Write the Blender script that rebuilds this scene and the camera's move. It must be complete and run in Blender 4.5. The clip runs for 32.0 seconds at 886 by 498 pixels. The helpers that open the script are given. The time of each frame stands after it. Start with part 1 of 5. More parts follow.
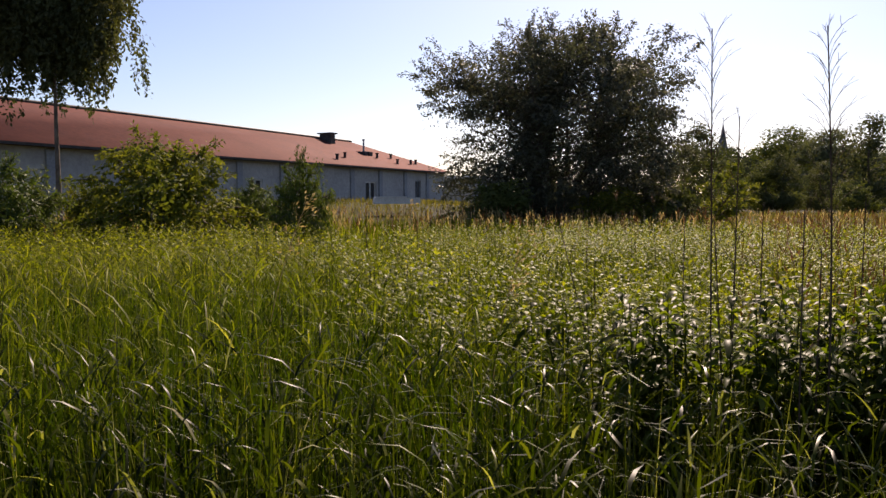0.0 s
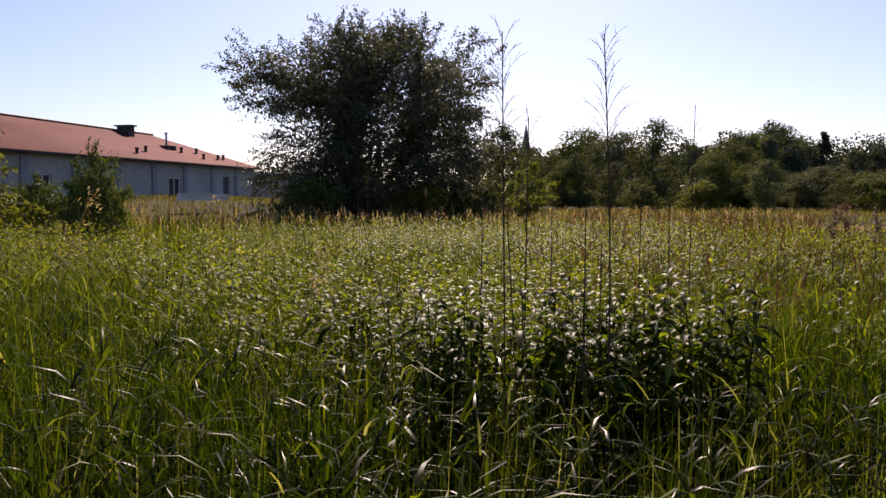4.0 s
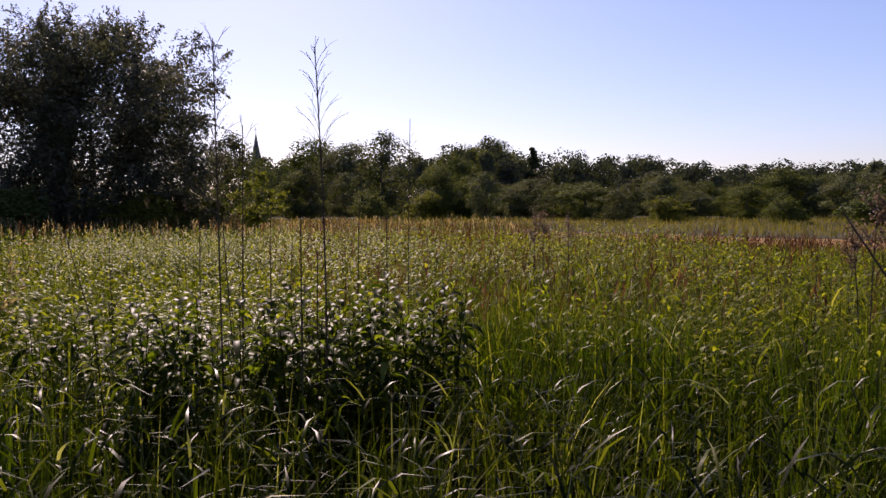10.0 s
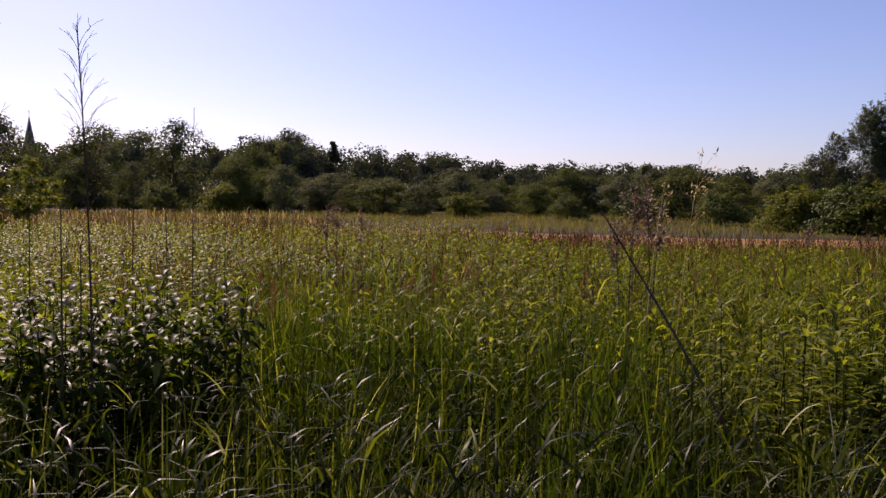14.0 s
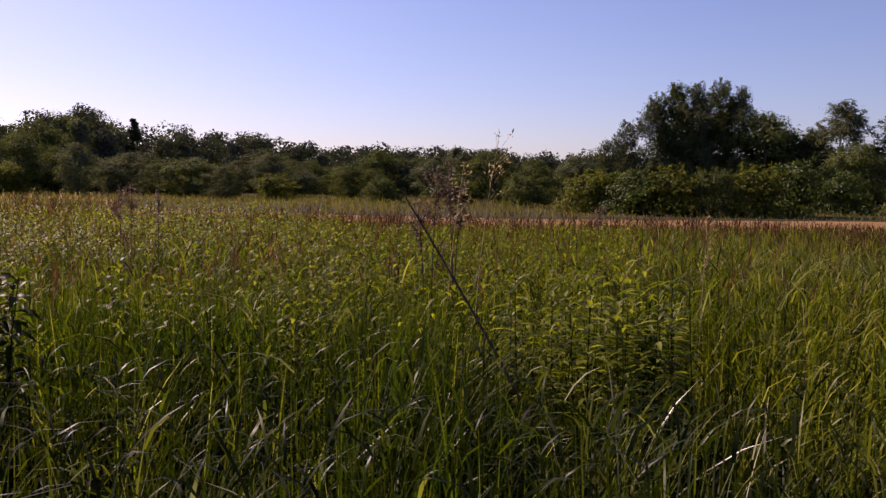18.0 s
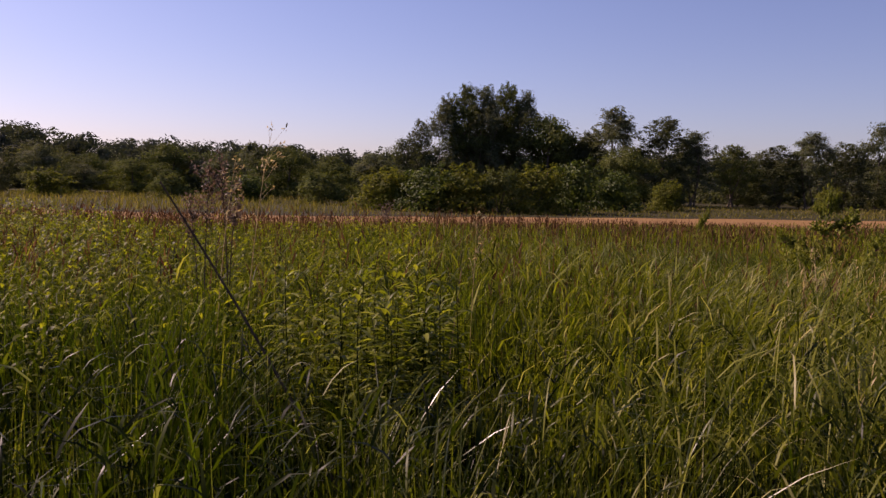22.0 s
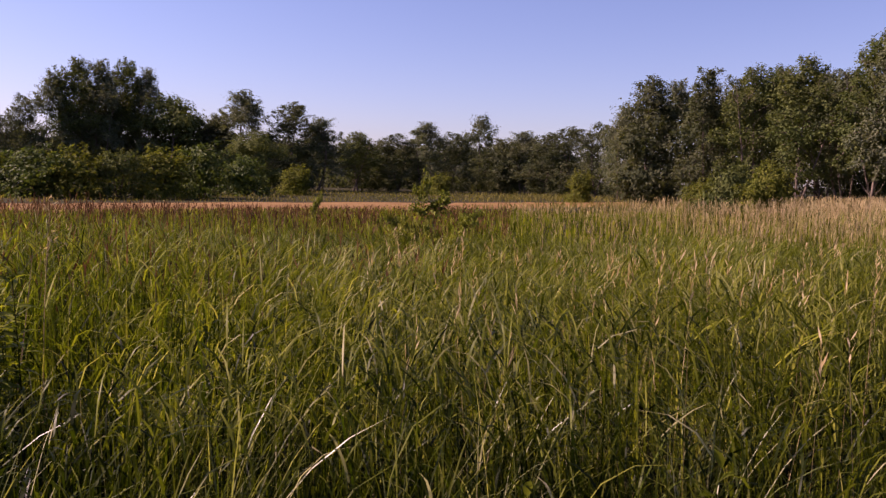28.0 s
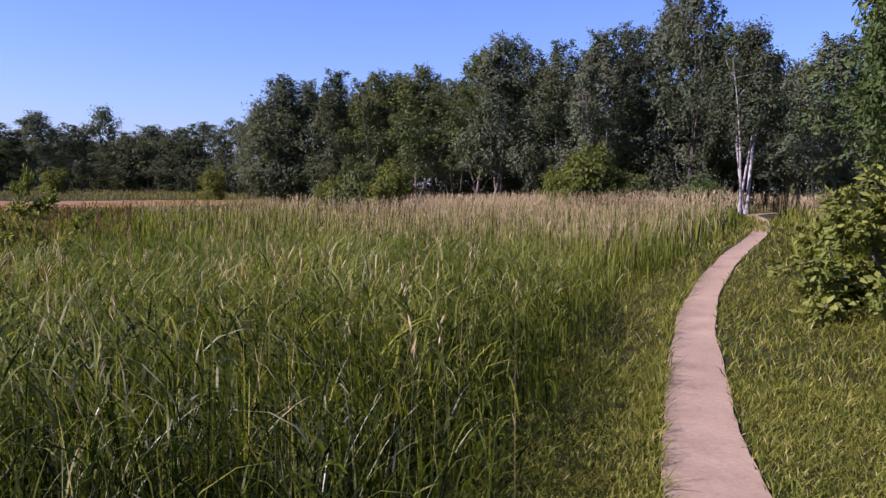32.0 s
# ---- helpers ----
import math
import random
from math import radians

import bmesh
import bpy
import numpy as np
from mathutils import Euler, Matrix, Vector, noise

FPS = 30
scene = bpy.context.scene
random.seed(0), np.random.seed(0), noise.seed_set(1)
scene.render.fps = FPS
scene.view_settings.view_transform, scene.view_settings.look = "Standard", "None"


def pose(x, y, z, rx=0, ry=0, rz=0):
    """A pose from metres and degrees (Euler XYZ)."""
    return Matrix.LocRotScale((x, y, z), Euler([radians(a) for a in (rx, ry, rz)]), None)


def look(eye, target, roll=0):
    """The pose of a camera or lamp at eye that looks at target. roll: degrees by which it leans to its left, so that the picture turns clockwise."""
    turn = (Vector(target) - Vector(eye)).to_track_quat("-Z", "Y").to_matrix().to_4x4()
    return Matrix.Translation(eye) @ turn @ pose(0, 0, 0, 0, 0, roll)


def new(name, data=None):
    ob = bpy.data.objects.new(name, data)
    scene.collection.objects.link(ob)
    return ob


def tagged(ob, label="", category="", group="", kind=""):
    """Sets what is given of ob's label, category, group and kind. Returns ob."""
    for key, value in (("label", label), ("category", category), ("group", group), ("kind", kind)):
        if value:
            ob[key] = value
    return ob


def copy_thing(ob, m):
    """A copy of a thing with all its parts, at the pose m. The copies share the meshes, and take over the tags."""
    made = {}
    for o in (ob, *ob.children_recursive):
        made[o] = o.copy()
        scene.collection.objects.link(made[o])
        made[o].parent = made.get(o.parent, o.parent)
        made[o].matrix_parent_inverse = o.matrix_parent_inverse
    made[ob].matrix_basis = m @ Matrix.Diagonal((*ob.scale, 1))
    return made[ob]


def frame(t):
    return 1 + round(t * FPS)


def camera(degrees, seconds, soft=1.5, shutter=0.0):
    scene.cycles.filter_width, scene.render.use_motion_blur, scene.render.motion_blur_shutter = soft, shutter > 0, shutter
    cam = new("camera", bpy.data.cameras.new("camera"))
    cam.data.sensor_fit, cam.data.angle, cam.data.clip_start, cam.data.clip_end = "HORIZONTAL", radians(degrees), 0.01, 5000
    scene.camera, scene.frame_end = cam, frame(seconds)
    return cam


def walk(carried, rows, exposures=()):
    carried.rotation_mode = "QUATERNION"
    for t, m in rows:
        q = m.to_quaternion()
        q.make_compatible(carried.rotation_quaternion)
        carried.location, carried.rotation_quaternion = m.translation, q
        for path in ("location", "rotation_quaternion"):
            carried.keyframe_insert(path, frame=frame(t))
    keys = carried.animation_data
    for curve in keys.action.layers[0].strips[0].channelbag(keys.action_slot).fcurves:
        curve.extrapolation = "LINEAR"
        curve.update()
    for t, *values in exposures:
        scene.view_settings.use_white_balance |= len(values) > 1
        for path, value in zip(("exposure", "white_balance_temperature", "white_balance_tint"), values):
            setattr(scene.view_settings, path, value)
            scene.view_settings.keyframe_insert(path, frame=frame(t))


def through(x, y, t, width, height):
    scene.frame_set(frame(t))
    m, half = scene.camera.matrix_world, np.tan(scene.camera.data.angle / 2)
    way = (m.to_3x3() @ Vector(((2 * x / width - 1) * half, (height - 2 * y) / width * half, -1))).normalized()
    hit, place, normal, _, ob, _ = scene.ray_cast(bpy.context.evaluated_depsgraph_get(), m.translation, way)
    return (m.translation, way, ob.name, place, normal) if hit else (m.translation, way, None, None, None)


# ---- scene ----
cam = camera(57.65, 32.0, soft=1.45)
# seconds, place, bearing (clockwise from +y), pitch, lean
STEPS = (
    (0, 0.102, 0.420, 1.620, -0.00, -3.51, -0.36),
    (0.5, 0.116, 0.428, 1.619, 2.01, -3.68, -0.36),
    (1, 0.123, 0.434, 1.618, 3.67, -3.74, -0.27),
    (1.5, 0.135, 0.437, 1.618, 5.53, -4.12, -0.30),
    (2, 0.141, 0.442, 1.617, 7.01, -3.94, -0.32),
    (2.5, 0.148, 0.445, 1.618, 8.79, -3.79, -0.20),
    (4.5, 0.174, 0.436, 1.616, 14.82, -3.65, -0.22),
    (5, 0.178, 0.423, 1.615, 16.68, -3.37, -0.18),
    (5.5, 0.180, 0.414, 1.614, 18.53, -3.43, -0.24),
    (6, 0.185, 0.412, 1.611, 20.29, -3.78, -0.20),
    (6.5, 0.193, 0.414, 1.612, 21.56, -3.93, -0.22),
    (7, 0.200, 0.410, 1.614, 23.49, -3.68, -0.17),
    (7.5, 0.206, 0.401, 1.612, 24.85, -3.51, -0.34),
    (8, 0.214, 0.398, 1.611, 26.35, -3.50, -0.57),
    (8.5, 0.212, 0.389, 1.611, 27.85, -3.32, -0.48),
    (9, 0.210, 0.380, 1.611, 28.59, -3.41, -0.56),
    (9.5, 0.209, 0.370, 1.610, 30.31, -3.35, -0.47),
    (10, 0.214, 0.361, 1.609, 32.05, -3.15, -0.37),
    (10.5, 0.226, 0.355, 1.610, 33.73, -3.17, -0.27),
    (11, 0.235, 0.342, 1.611, 35.94, -3.08, -0.05),
    (11.5, 0.246, 0.336, 1.614, 37.76, -2.95, -0.06),
    (12, 0.256, 0.333, 1.613, 39.20, -2.99, -0.11),
    (12.5, 0.258, 0.321, 1.614, 41.08, -3.00, -0.02),
    (13, 0.260, 0.317, 1.614, 42.60, -3.10, 0.12),
    (13.5, 0.264, 0.308, 1.612, 44.42, -3.51, 0.29),
    (14, 0.274, 0.307, 1.611, 46.18, -3.52, 0.54),
    (14.5, 0.284, 0.306, 1.611, 47.85, -3.52, 0.30),
    (16.5, 0.304, 0.297, 1.610, 54.22, -4.37, 0.55),
    (17, 0.316, 0.296, 1.598, 55.86, -4.39, 0.33),
    (17.5, 0.333, 0.290, 1.586, 57.95, -4.45, 0.64),
    (18, 0.349, 0.279, 1.593, 59.33, -4.64, 0.78),
    (18.5, 0.380, 0.250, 1.588, 60.69, -4.71, 0.65),
    (19, 0.407, 0.223, 1.585, 62.20, -4.54, 0.69),
    (19.5, 0.423, 0.205, 1.590, 63.66, -4.50, 0.65),
    (20, 0.453, 0.169, 1.562, 65.62, -4.43, 0.85),
    (20.5, 0.463, 0.153, 1.548, 68.62, -4.53, 1.15),
    (21, 0.458, 0.149, 1.541, 70.68, -4.49, 1.13),
    (21.5, 0.433, 0.163, 1.559, 72.30, -4.61, 1.30),
    (22, 0.411, 0.165, 1.586, 73.62, -4.59, 1.30),
    (22.5, 0.409, 0.137, 1.584, 74.52, -5.06, 1.23),
    (23, 0.408, 0.113, 1.586, 75.90, -5.09, 1.44),
    (23.5, 0.407, 0.095, 1.587, 77.37, -4.89, 1.51),
    (24, 0.410, 0.067, 1.582, 80.04, -4.70, 1.43),
    (24.5, 0.411, 0.040, 1.579, 83.47, -4.82, 1.42),
    (25, 0.414, 0.015, 1.582, 87.03, -5.13, 1.94),
    (25.5, 0.417, -0.000, 1.582, 89.31, -5.24, 1.97),
    (27.5, 0.419, -0.059, 1.582, 96.86, -5.30, 1.61),
    (28, 0.416, -0.090, 1.586, 99.26, -5.05, 1.57),
    (28.5, 0.410, -0.114, 1.588, 101.90, -5.15, 1.38),
    (29, 0.408, -0.128, 1.586, 105.22, -5.35, 1.56),
    (29.5, 0.404, -0.138, 1.586, 107.98, -5.09, 1.52),
    (30, 0.400, -0.155, 1.585, 110.92, -4.76, 1.61),
    (30.5, 0.407, -0.160, 1.585, 114.13, -4.37, 1.75),
    (31, 0.409, -0.183, 1.587, 118.14, -4.28, 1.93),
    (31.5, 0.402, -0.199, 1.589, 121.49, -4.36, 1.73),
    (32, 0.392, -0.218, 1.593, 124.69, -4.48, 1.86),
)


def aim(x, y, z, bearing, pitch, lean):
    b, p = radians(bearing), radians(pitch)
    way = Vector((math.sin(b) * math.cos(p), math.cos(b) * math.cos(p), math.sin(p)))
    return look((x, y, z), Vector((x, y, z)) + way, lean)


EXPOSURE = ((0, 0.99, 7000, 27), (2, 0.94, 6750, 29), (6, 0.85, 6550, 34), (9, 0.8, 6450, 38), (14, 0.74, 6450, 44), (17, 0.68, 6480, 46), (19, 0.64, 6680, 48), (21, 0.6, 6850, 49), (24, 0.72, 6420, 51), (25, 0.8, 6350, 51), (28, 1.05, 6650, 55), (31, 1.08, 5900, 53), (32, 1.08, 5200, 45))
walk(cam, [(t, aim(*p)) for t, *p in STEPS], EXPOSURE)

# ---- light ----
SUN_BEARING, SUN_HEIGHT = 16.0, 37.0
world = bpy.data.worlds.new("world")
scene.world = world
world.use_nodes = True
wn = world.node_tree.nodes
sky = wn.new("ShaderNodeTexSky")
sky.sky_type = "NISHITA"
sky.sun_disc = False
sky.sun_elevation = radians(SUN_HEIGHT)
sky.sun_rotation = radians(SUN_BEARING)
sky.air_density, sky.dust_density, sky.ozone_density = 1.0, 0.65, 4.5
world.node_tree.links.new(sky.outputs["Color"], wn["Background"].inputs["Color"])
wn["Background"].inputs["Strength"].default_value = 0.067
sun = new("sun", bpy.data.lights.new("sun", "SUN"))
sun.data.energy, sun.data.angle, sun.data.color = 5.0, radians(0.6), (1.0, 0.89, 0.7)
sb, sh = radians(SUN_BEARING), radians(SUN_HEIGHT)
sun.matrix_world = look((100 * math.sin(sb) * math.cos(sh), 100 * math.cos(sb) * math.cos(sh), 100 * math.sin(sh)), (0, 0, 0))

# ---- materials ----


def mat(name):
    m = bpy.data.materials.new(name)
    m.use_nodes = True
    m.node_tree.nodes.clear()
    n, l = m.node_tree.nodes, m.node_tree.links
    out = n.new("ShaderNodeOutputMaterial")
    return m, n, l, out


def ramp(n, stops):
    r = n.new("ShaderNodeValToRGB")
    e = r.color_ramp.elements
    while len(e) < len(stops):
        e.new(0.5)
    for el, (p, c) in zip(e, stops):
        el.position, el.color = p, (*c, 1)
    return r


def mixcol(n, l, kind, fac, a, b):
    m = n.new("ShaderNodeMix")
    m.data_type, m.blend_type = "RGBA", kind
    for sock, v in ((m.inputs[0], fac), (m.inputs[6], a), (m.inputs[7], b)):
        if hasattr(v, "is_linked"):
            l.new(v, sock)
        elif isinstance(v, tuple):
            sock.default_value = (*v, 1)
        else:
            sock.default_value = v
    return m.outputs[2]


def noise_tex(n, l, scale, detail=3.0, rough=0.6, where="Object"):
    tc = n.new("ShaderNodeTexCoord")
    t = n.new("ShaderNodeTexNoise")
    t.inputs["Scale"].default_value, t.inputs["Detail"].default_value, t.inputs["Roughness"].default_value = scale, detail, rough
    l.new(tc.outputs[where], t.inputs["Vector"])
    return t


def leaf_mat(name, stops, through=0.4, gloss=0.5, patch=0.25, tip=None, warm=(1.5, 1.5, 0.5), spec=0.4):
    """Thin green matter: colour by leaf, patches over metres, light that shines through, some gloss."""
    m, n, l, out = mat(name)
    g = n.new("ShaderNodeNewGeometry")
    r = ramp(n, stops)
    oi = n.new("ShaderNodeObjectInfo")
    su, fr = n.new("ShaderNodeMath"), n.new("ShaderNodeMath")
    su.operation, fr.operation = "ADD", "FRACT"
    l.new(g.outputs["Random Per Island"], su.inputs[0])
    l.new(oi.outputs["Random"], su.inputs[1])
    l.new(su.outputs[0], fr.inputs[0])
    l.new(fr.outputs[0], r.inputs["Fac"])
    big = noise_tex(n, l, patch, 2.0)
    pr = ramp(n, ((0.3, (0.72, 0.8, 0.7)), (0.7, (1.25, 1.15, 1.1))))
    l.new(big.outputs["Fac"], pr.inputs["Fac"])
    col = mixcol(n, l, "MULTIPLY", 1.0, r.outputs["Color"], pr.outputs["Color"])
    if tip:
        at = n.new("ShaderNodeAttribute")
        at.attribute_name = "along"
        tr = ramp(n, ((tip[0], (0, 0, 0)), (1.0, (1, 1, 1))))
        l.new(at.outputs["Fac"], tr.inputs["Fac"])
        col = mixcol(n, l, "MIX", tr.outputs["Color"], col, tip[1])
    p = n.new("ShaderNodeBsdfPrincipled")
    p.inputs["Roughness"].default_value, p.inputs["Specular IOR Level"].default_value = gloss, spec
    l.new(col, p.inputs["Base Color"])
    t = n.new("ShaderNodeBsdfTranslucent")
    l.new(mixcol(n, l, "MULTIPLY", 1.0, col, warm), t.inputs["Color"])
    mx = n.new("ShaderNodeMixShader")
    mx.inputs[0].default_value = through
    l.new(p.outputs[0], mx.inputs[1])
    l.new(t.outputs[0], mx.inputs[2])
    l.new(mx.outputs[0], out.inputs["Surface"])
    return m


def rough_mat(name, stops, scale, rough=0.9, bump=0.3, fine=8.0, where="Object", metal=0.0):
    """A rough surface with two scales of variation and a fine relief."""
    m, n, l, out = mat(name)
    a = noise_tex(n, l, scale, 5.0, 0.65, where)
    b = noise_tex(n, l, scale * fine, 4.0, 0.7, where)
    r = ramp(n, stops)
    l.new(a.outputs["Fac"], r.inputs["Fac"])
    fr = ramp(n, ((0.25, (0.7, 0.7, 0.7)), (0.75, (1.25, 1.25, 1.25))))
    l.new(b.outputs["Fac"], fr.inputs["Fac"])
    p = n.new("ShaderNodeBsdfPrincipled")
    p.inputs["Roughness"].default_value, p.inputs["Metallic"].default_value = rough, metal
    p.inputs["Specular IOR Level"].default_value = 0.1
    l.new(mixcol(n, l, "MULTIPLY", 0.8, r.outputs["Color"], fr.outputs["Color"]), p.inputs["Base Color"])
    bp = n.new("ShaderNodeBump")
    bp.inputs["Strength"].default_value, bp.inputs["Distance"].default_value = bump, 0.03
    l.new(b.outputs["Fac"], bp.inputs["Height"])
    l.new(bp.outputs[0], p.inputs["Normal"])
    l.new(p.outputs[0], out.inputs["Surface"])
    return m


M_GRASS = leaf_mat("meadow_grass", ((0.0, (0.016, 0.023, 0.002)), (0.35, (0.056, 0.072, 0.005)), (0.7, (0.13, 0.152, 0.012)), (0.96, (0.195, 0.2, 0.027)), (1.0, (0.33, 0.3, 0.14))), 0.36, 0.55, 0.35, (0.88, (0.185, 0.182, 0.038)), (1.42, 1.54, 0.3), spec=0.05)
M_SEDGE = leaf_mat("broad_sedge", ((0.0, (0.008, 0.015, 0.002)), (0.5, (0.025, 0.038, 0.004)), (0.85, (0.056, 0.071, 0.011)), (0.97, (0.092, 0.097, 0.024)), (1.0, (0.33, 0.31, 0.18))), 0.32, 0.38, 0.6, (0.88, (0.125, 0.12, 0.04)), (1.42, 1.52, 0.33), spec=0.12)
M_REED = leaf_mat("reed_grass", ((0.0, (0.011, 0.02, 0.002)), (0.6, (0.034, 0.055, 0.004)), (1.0, (0.078, 0.105, 0.008))), 0.32, 0.5, 0.5, (0.85, (0.1, 0.105, 0.02)), (1.4, 1.6, 0.3), spec=0.06)
M_DRY = leaf_mat("ripe_grass", ((0.0, (0.24, 0.18, 0.09)), (0.5, (0.39, 0.3, 0.16)), (1.0, (0.52, 0.42, 0.25))), 0.34, 0.6, 0.15, None, (1.2, 1.12, 0.7), spec=0.05)
M_RED = leaf_mat("red_seed_heads", ((0.0, (0.055, 0.026, 0.014)), (0.6, (0.11, 0.058, 0.03)), (1.0, (0.19, 0.115, 0.055))), 0.25, 0.6, 0.15, None, (1.2, 1.0, 0.7), spec=0.04)
M_VERGE = leaf_mat("short_grass", ((0.0, (0.045, 0.06, 0.005)), (0.5, (0.105, 0.125, 0.012)), (0.85, (0.19, 0.188, 0.028)), (1.0, (0.36, 0.3, 0.12))), 0.3, 0.6, 2.2, (0.6, (0.195, 0.185, 0.03)), (1.45, 1.35, 0.3), spec=0.05)
M_HERB = leaf_mat("herb_leaves", ((0.0, (0.016, 0.026, 0.004)), (0.5, (0.036, 0.052, 0.007)), (0.85, (0.085, 0.108, 0.015)), (1.0, (0.16, 0.175, 0.035))), 0.42, 0.42, 0.9, None, (1.55, 1.75, 0.25), spec=0.032)
# meadow grass close by, its foreground shade put into a darker green
M_SHADED = leaf_mat("shaded_near_grass", ((0.0, (0.005, 0.009, 0.001)), (0.5, (0.017, 0.026, 0.002)), (0.8, (0.045, 0.06, 0.005)), (0.97, (0.09, 0.1, 0.016)), (1.0, (0.34, 0.32, 0.2))), 0.36, 0.4, 0.6, (0.88, (0.09, 0.095, 0.02)), (1.42, 1.58, 0.3), spec=0.08)
# near-black blade colour that stands in for shade between the stems
M_GAP_SHADE = leaf_mat("gap_shade_blades", ((0.0, (0.006, 0.008, 0.002)), (0.7, (0.018, 0.02, 0.006)), (1.0, (0.06, 0.055, 0.025))), 0.1, 0.8, 0.6, None, (1.3, 1.3, 0.5), spec=0.03)
M_GOLD = leaf_mat("young_herb_leaves", ((0.0, (0.05, 0.066, 0.005)), (0.6, (0.125, 0.142, 0.011)), (1.0, (0.22, 0.225, 0.028))), 0.5, 0.46, 0.5, None, (1.5, 1.55, 0.28), spec=0.04)
M_WHORL = leaf_mat("whorled_herb_leaves", ((0.0, (0.045, 0.06, 0.006)), (0.5, (0.105, 0.125, 0.013)), (0.85, (0.175, 0.19, 0.026)), (1.0, (0.26, 0.265, 0.06))), 0.4, 0.4, 0.9, None, (1.5, 1.6, 0.3), spec=0.12)
M_BLADE = leaf_mat("pale_grass_leaves", ((0.0, (0.034, 0.046, 0.004)), (0.5, (0.088, 0.104, 0.011)), (0.88, (0.15, 0.16, 0.028)), (1.0, (0.3, 0.285, 0.15))), 0.32, 0.45, 0.5, None, (1.42, 1.52, 0.33), spec=0.08)
M_TUFT = leaf_mat("silvery_sedge", ((0.0, (0.05, 0.065, 0.013)), (0.5, (0.115, 0.13, 0.036)), (0.85, (0.22, 0.22, 0.1)), (1.0, (0.42, 0.39, 0.25))), 0.3, 0.34, 0.6, None, (1.4, 1.45, 0.35), spec=0.3)
M_DOCK = leaf_mat("dock_seeds", ((0.0, (0.09, 0.06, 0.045)), (0.6, (0.16, 0.115, 0.095)), (1.0, (0.28, 0.22, 0.19))), 0.3, 0.6, 0.15, None, (1.2, 1.05, 0.8), spec=0.1)
M_LEAF = leaf_mat("tree_leaves", ((0.0, (0.06, 0.077, 0.028)), (0.6, (0.087, 0.106, 0.037)), (1.0, (0.118, 0.134, 0.047))), 0.24, 0.8, 0.3, spec=0.04)
# leaves of the distant trees, greyed in colour to paint the haze
M_LEAF_FAR = leaf_mat("haze_tinted_leaves", ((0.0, (0.04, 0.05, 0.042)), (0.6, (0.052, 0.063, 0.052)), (1.0, (0.068, 0.079, 0.064))), 0.18, 0.85, 0.3, spec=0.02)
M_LEAF_GREY = leaf_mat("grey_green_leaves", ((0.0, (0.075, 0.088, 0.055)), (0.6, (0.105, 0.12, 0.074)), (1.0, (0.135, 0.148, 0.092))), 0.25, 0.8, 0.3, spec=0.04)
M_LEAF_DARK = leaf_mat("dark_tree_leaves", ((0.0, (0.05, 0.06, 0.034)), (0.6, (0.072, 0.083, 0.046)), (1.0, (0.1, 0.108, 0.06))), 0.28, 0.75, 0.3, spec=0.05)
M_LEAF_BROAD = leaf_mat("feathery_dark_leaves", ((0.0, (0.05, 0.055, 0.04)), (0.6, (0.082, 0.088, 0.062)), (1.0, (0.125, 0.13, 0.095))), 0.32, 0.5, 0.3, None, (1.15, 1.15, 0.7), spec=0.2)
M_LEAF_WARM = leaf_mat("yellow_green_leaves", ((0.0, (0.07, 0.085, 0.016)), (0.6, (0.105, 0.12, 0.023)), (1.0, (0.155, 0.16, 0.034))), 0.34, 0.7, 0.4, spec=0.06)
M_LEAF_BUSH = leaf_mat("pale_bush_leaves", ((0.0, (0.1, 0.115, 0.02)), (0.6, (0.15, 0.165, 0.03)), (1.0, (0.21, 0.215, 0.045))), 0.28, 0.6, 0.6, spec=0.06)
M_LEAF_OAK = leaf_mat("fresh_leaves", ((0.0, (0.045, 0.068, 0.018)), (0.6, (0.07, 0.098, 0.025)), (1.0, (0.1, 0.128, 0.034))), 0.28, 0.6, 0.5, spec=0.1)
M_BARK = rough_mat("bark", ((0.3, (0.05, 0.04, 0.03)), (0.7, (0.12, 0.1, 0.08))), 6.0)
M_PALE = rough_mat("pale_bark", ((0.3, (0.07, 0.055, 0.042)), (0.5, (0.14, 0.11, 0.085)), (0.8, (0.22, 0.18, 0.14))), 4.0)
M_FAR = leaf_mat("rough_sward", ((0.0, (0.075, 0.078, 0.018)), (0.5, (0.135, 0.128, 0.034)), (1.0, (0.21, 0.185, 0.065))), 0.32, 0.6, 0.08, None, (1.35, 1.3, 0.5), spec=0.08)
M_STALK = rough_mat("dead_stalk", ((0.3, (0.05, 0.034, 0.022)), (0.7, (0.11, 0.075, 0.05))), 14.0)
M_BIRCH = rough_mat("birch_bark", ((0.38, (0.05, 0.045, 0.04)), (0.5, (0.3, 0.27, 0.23)), (0.8, (0.45, 0.41, 0.36))), 3.0, 0.8)
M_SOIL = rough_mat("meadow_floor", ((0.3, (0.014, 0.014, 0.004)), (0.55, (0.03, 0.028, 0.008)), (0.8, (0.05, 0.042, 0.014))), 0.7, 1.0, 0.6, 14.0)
M_PATH = rough_mat("trodden_earth", ((0.3, (0.225, 0.158, 0.098)), (0.55, (0.28, 0.2, 0.124)), (0.8, (0.33, 0.24, 0.155))), 1.6, 0.95, 0.12, 24.0)
M_STRIP = rough_mat("mown_hay_strip", ((0.3, (0.16, 0.088, 0.032)), (0.6, (0.215, 0.125, 0.046)), (0.85, (0.27, 0.165, 0.068))), 0.35, 1.0, 0.5, 20.0)
M_ROOF = rough_mat("red_roof", ((0.3, (0.095, 0.026, 0.02)), (0.6, (0.125, 0.036, 0.027)), (0.85, (0.155, 0.05, 0.038))), 0.25, 0.9, 0.0, 12.0)
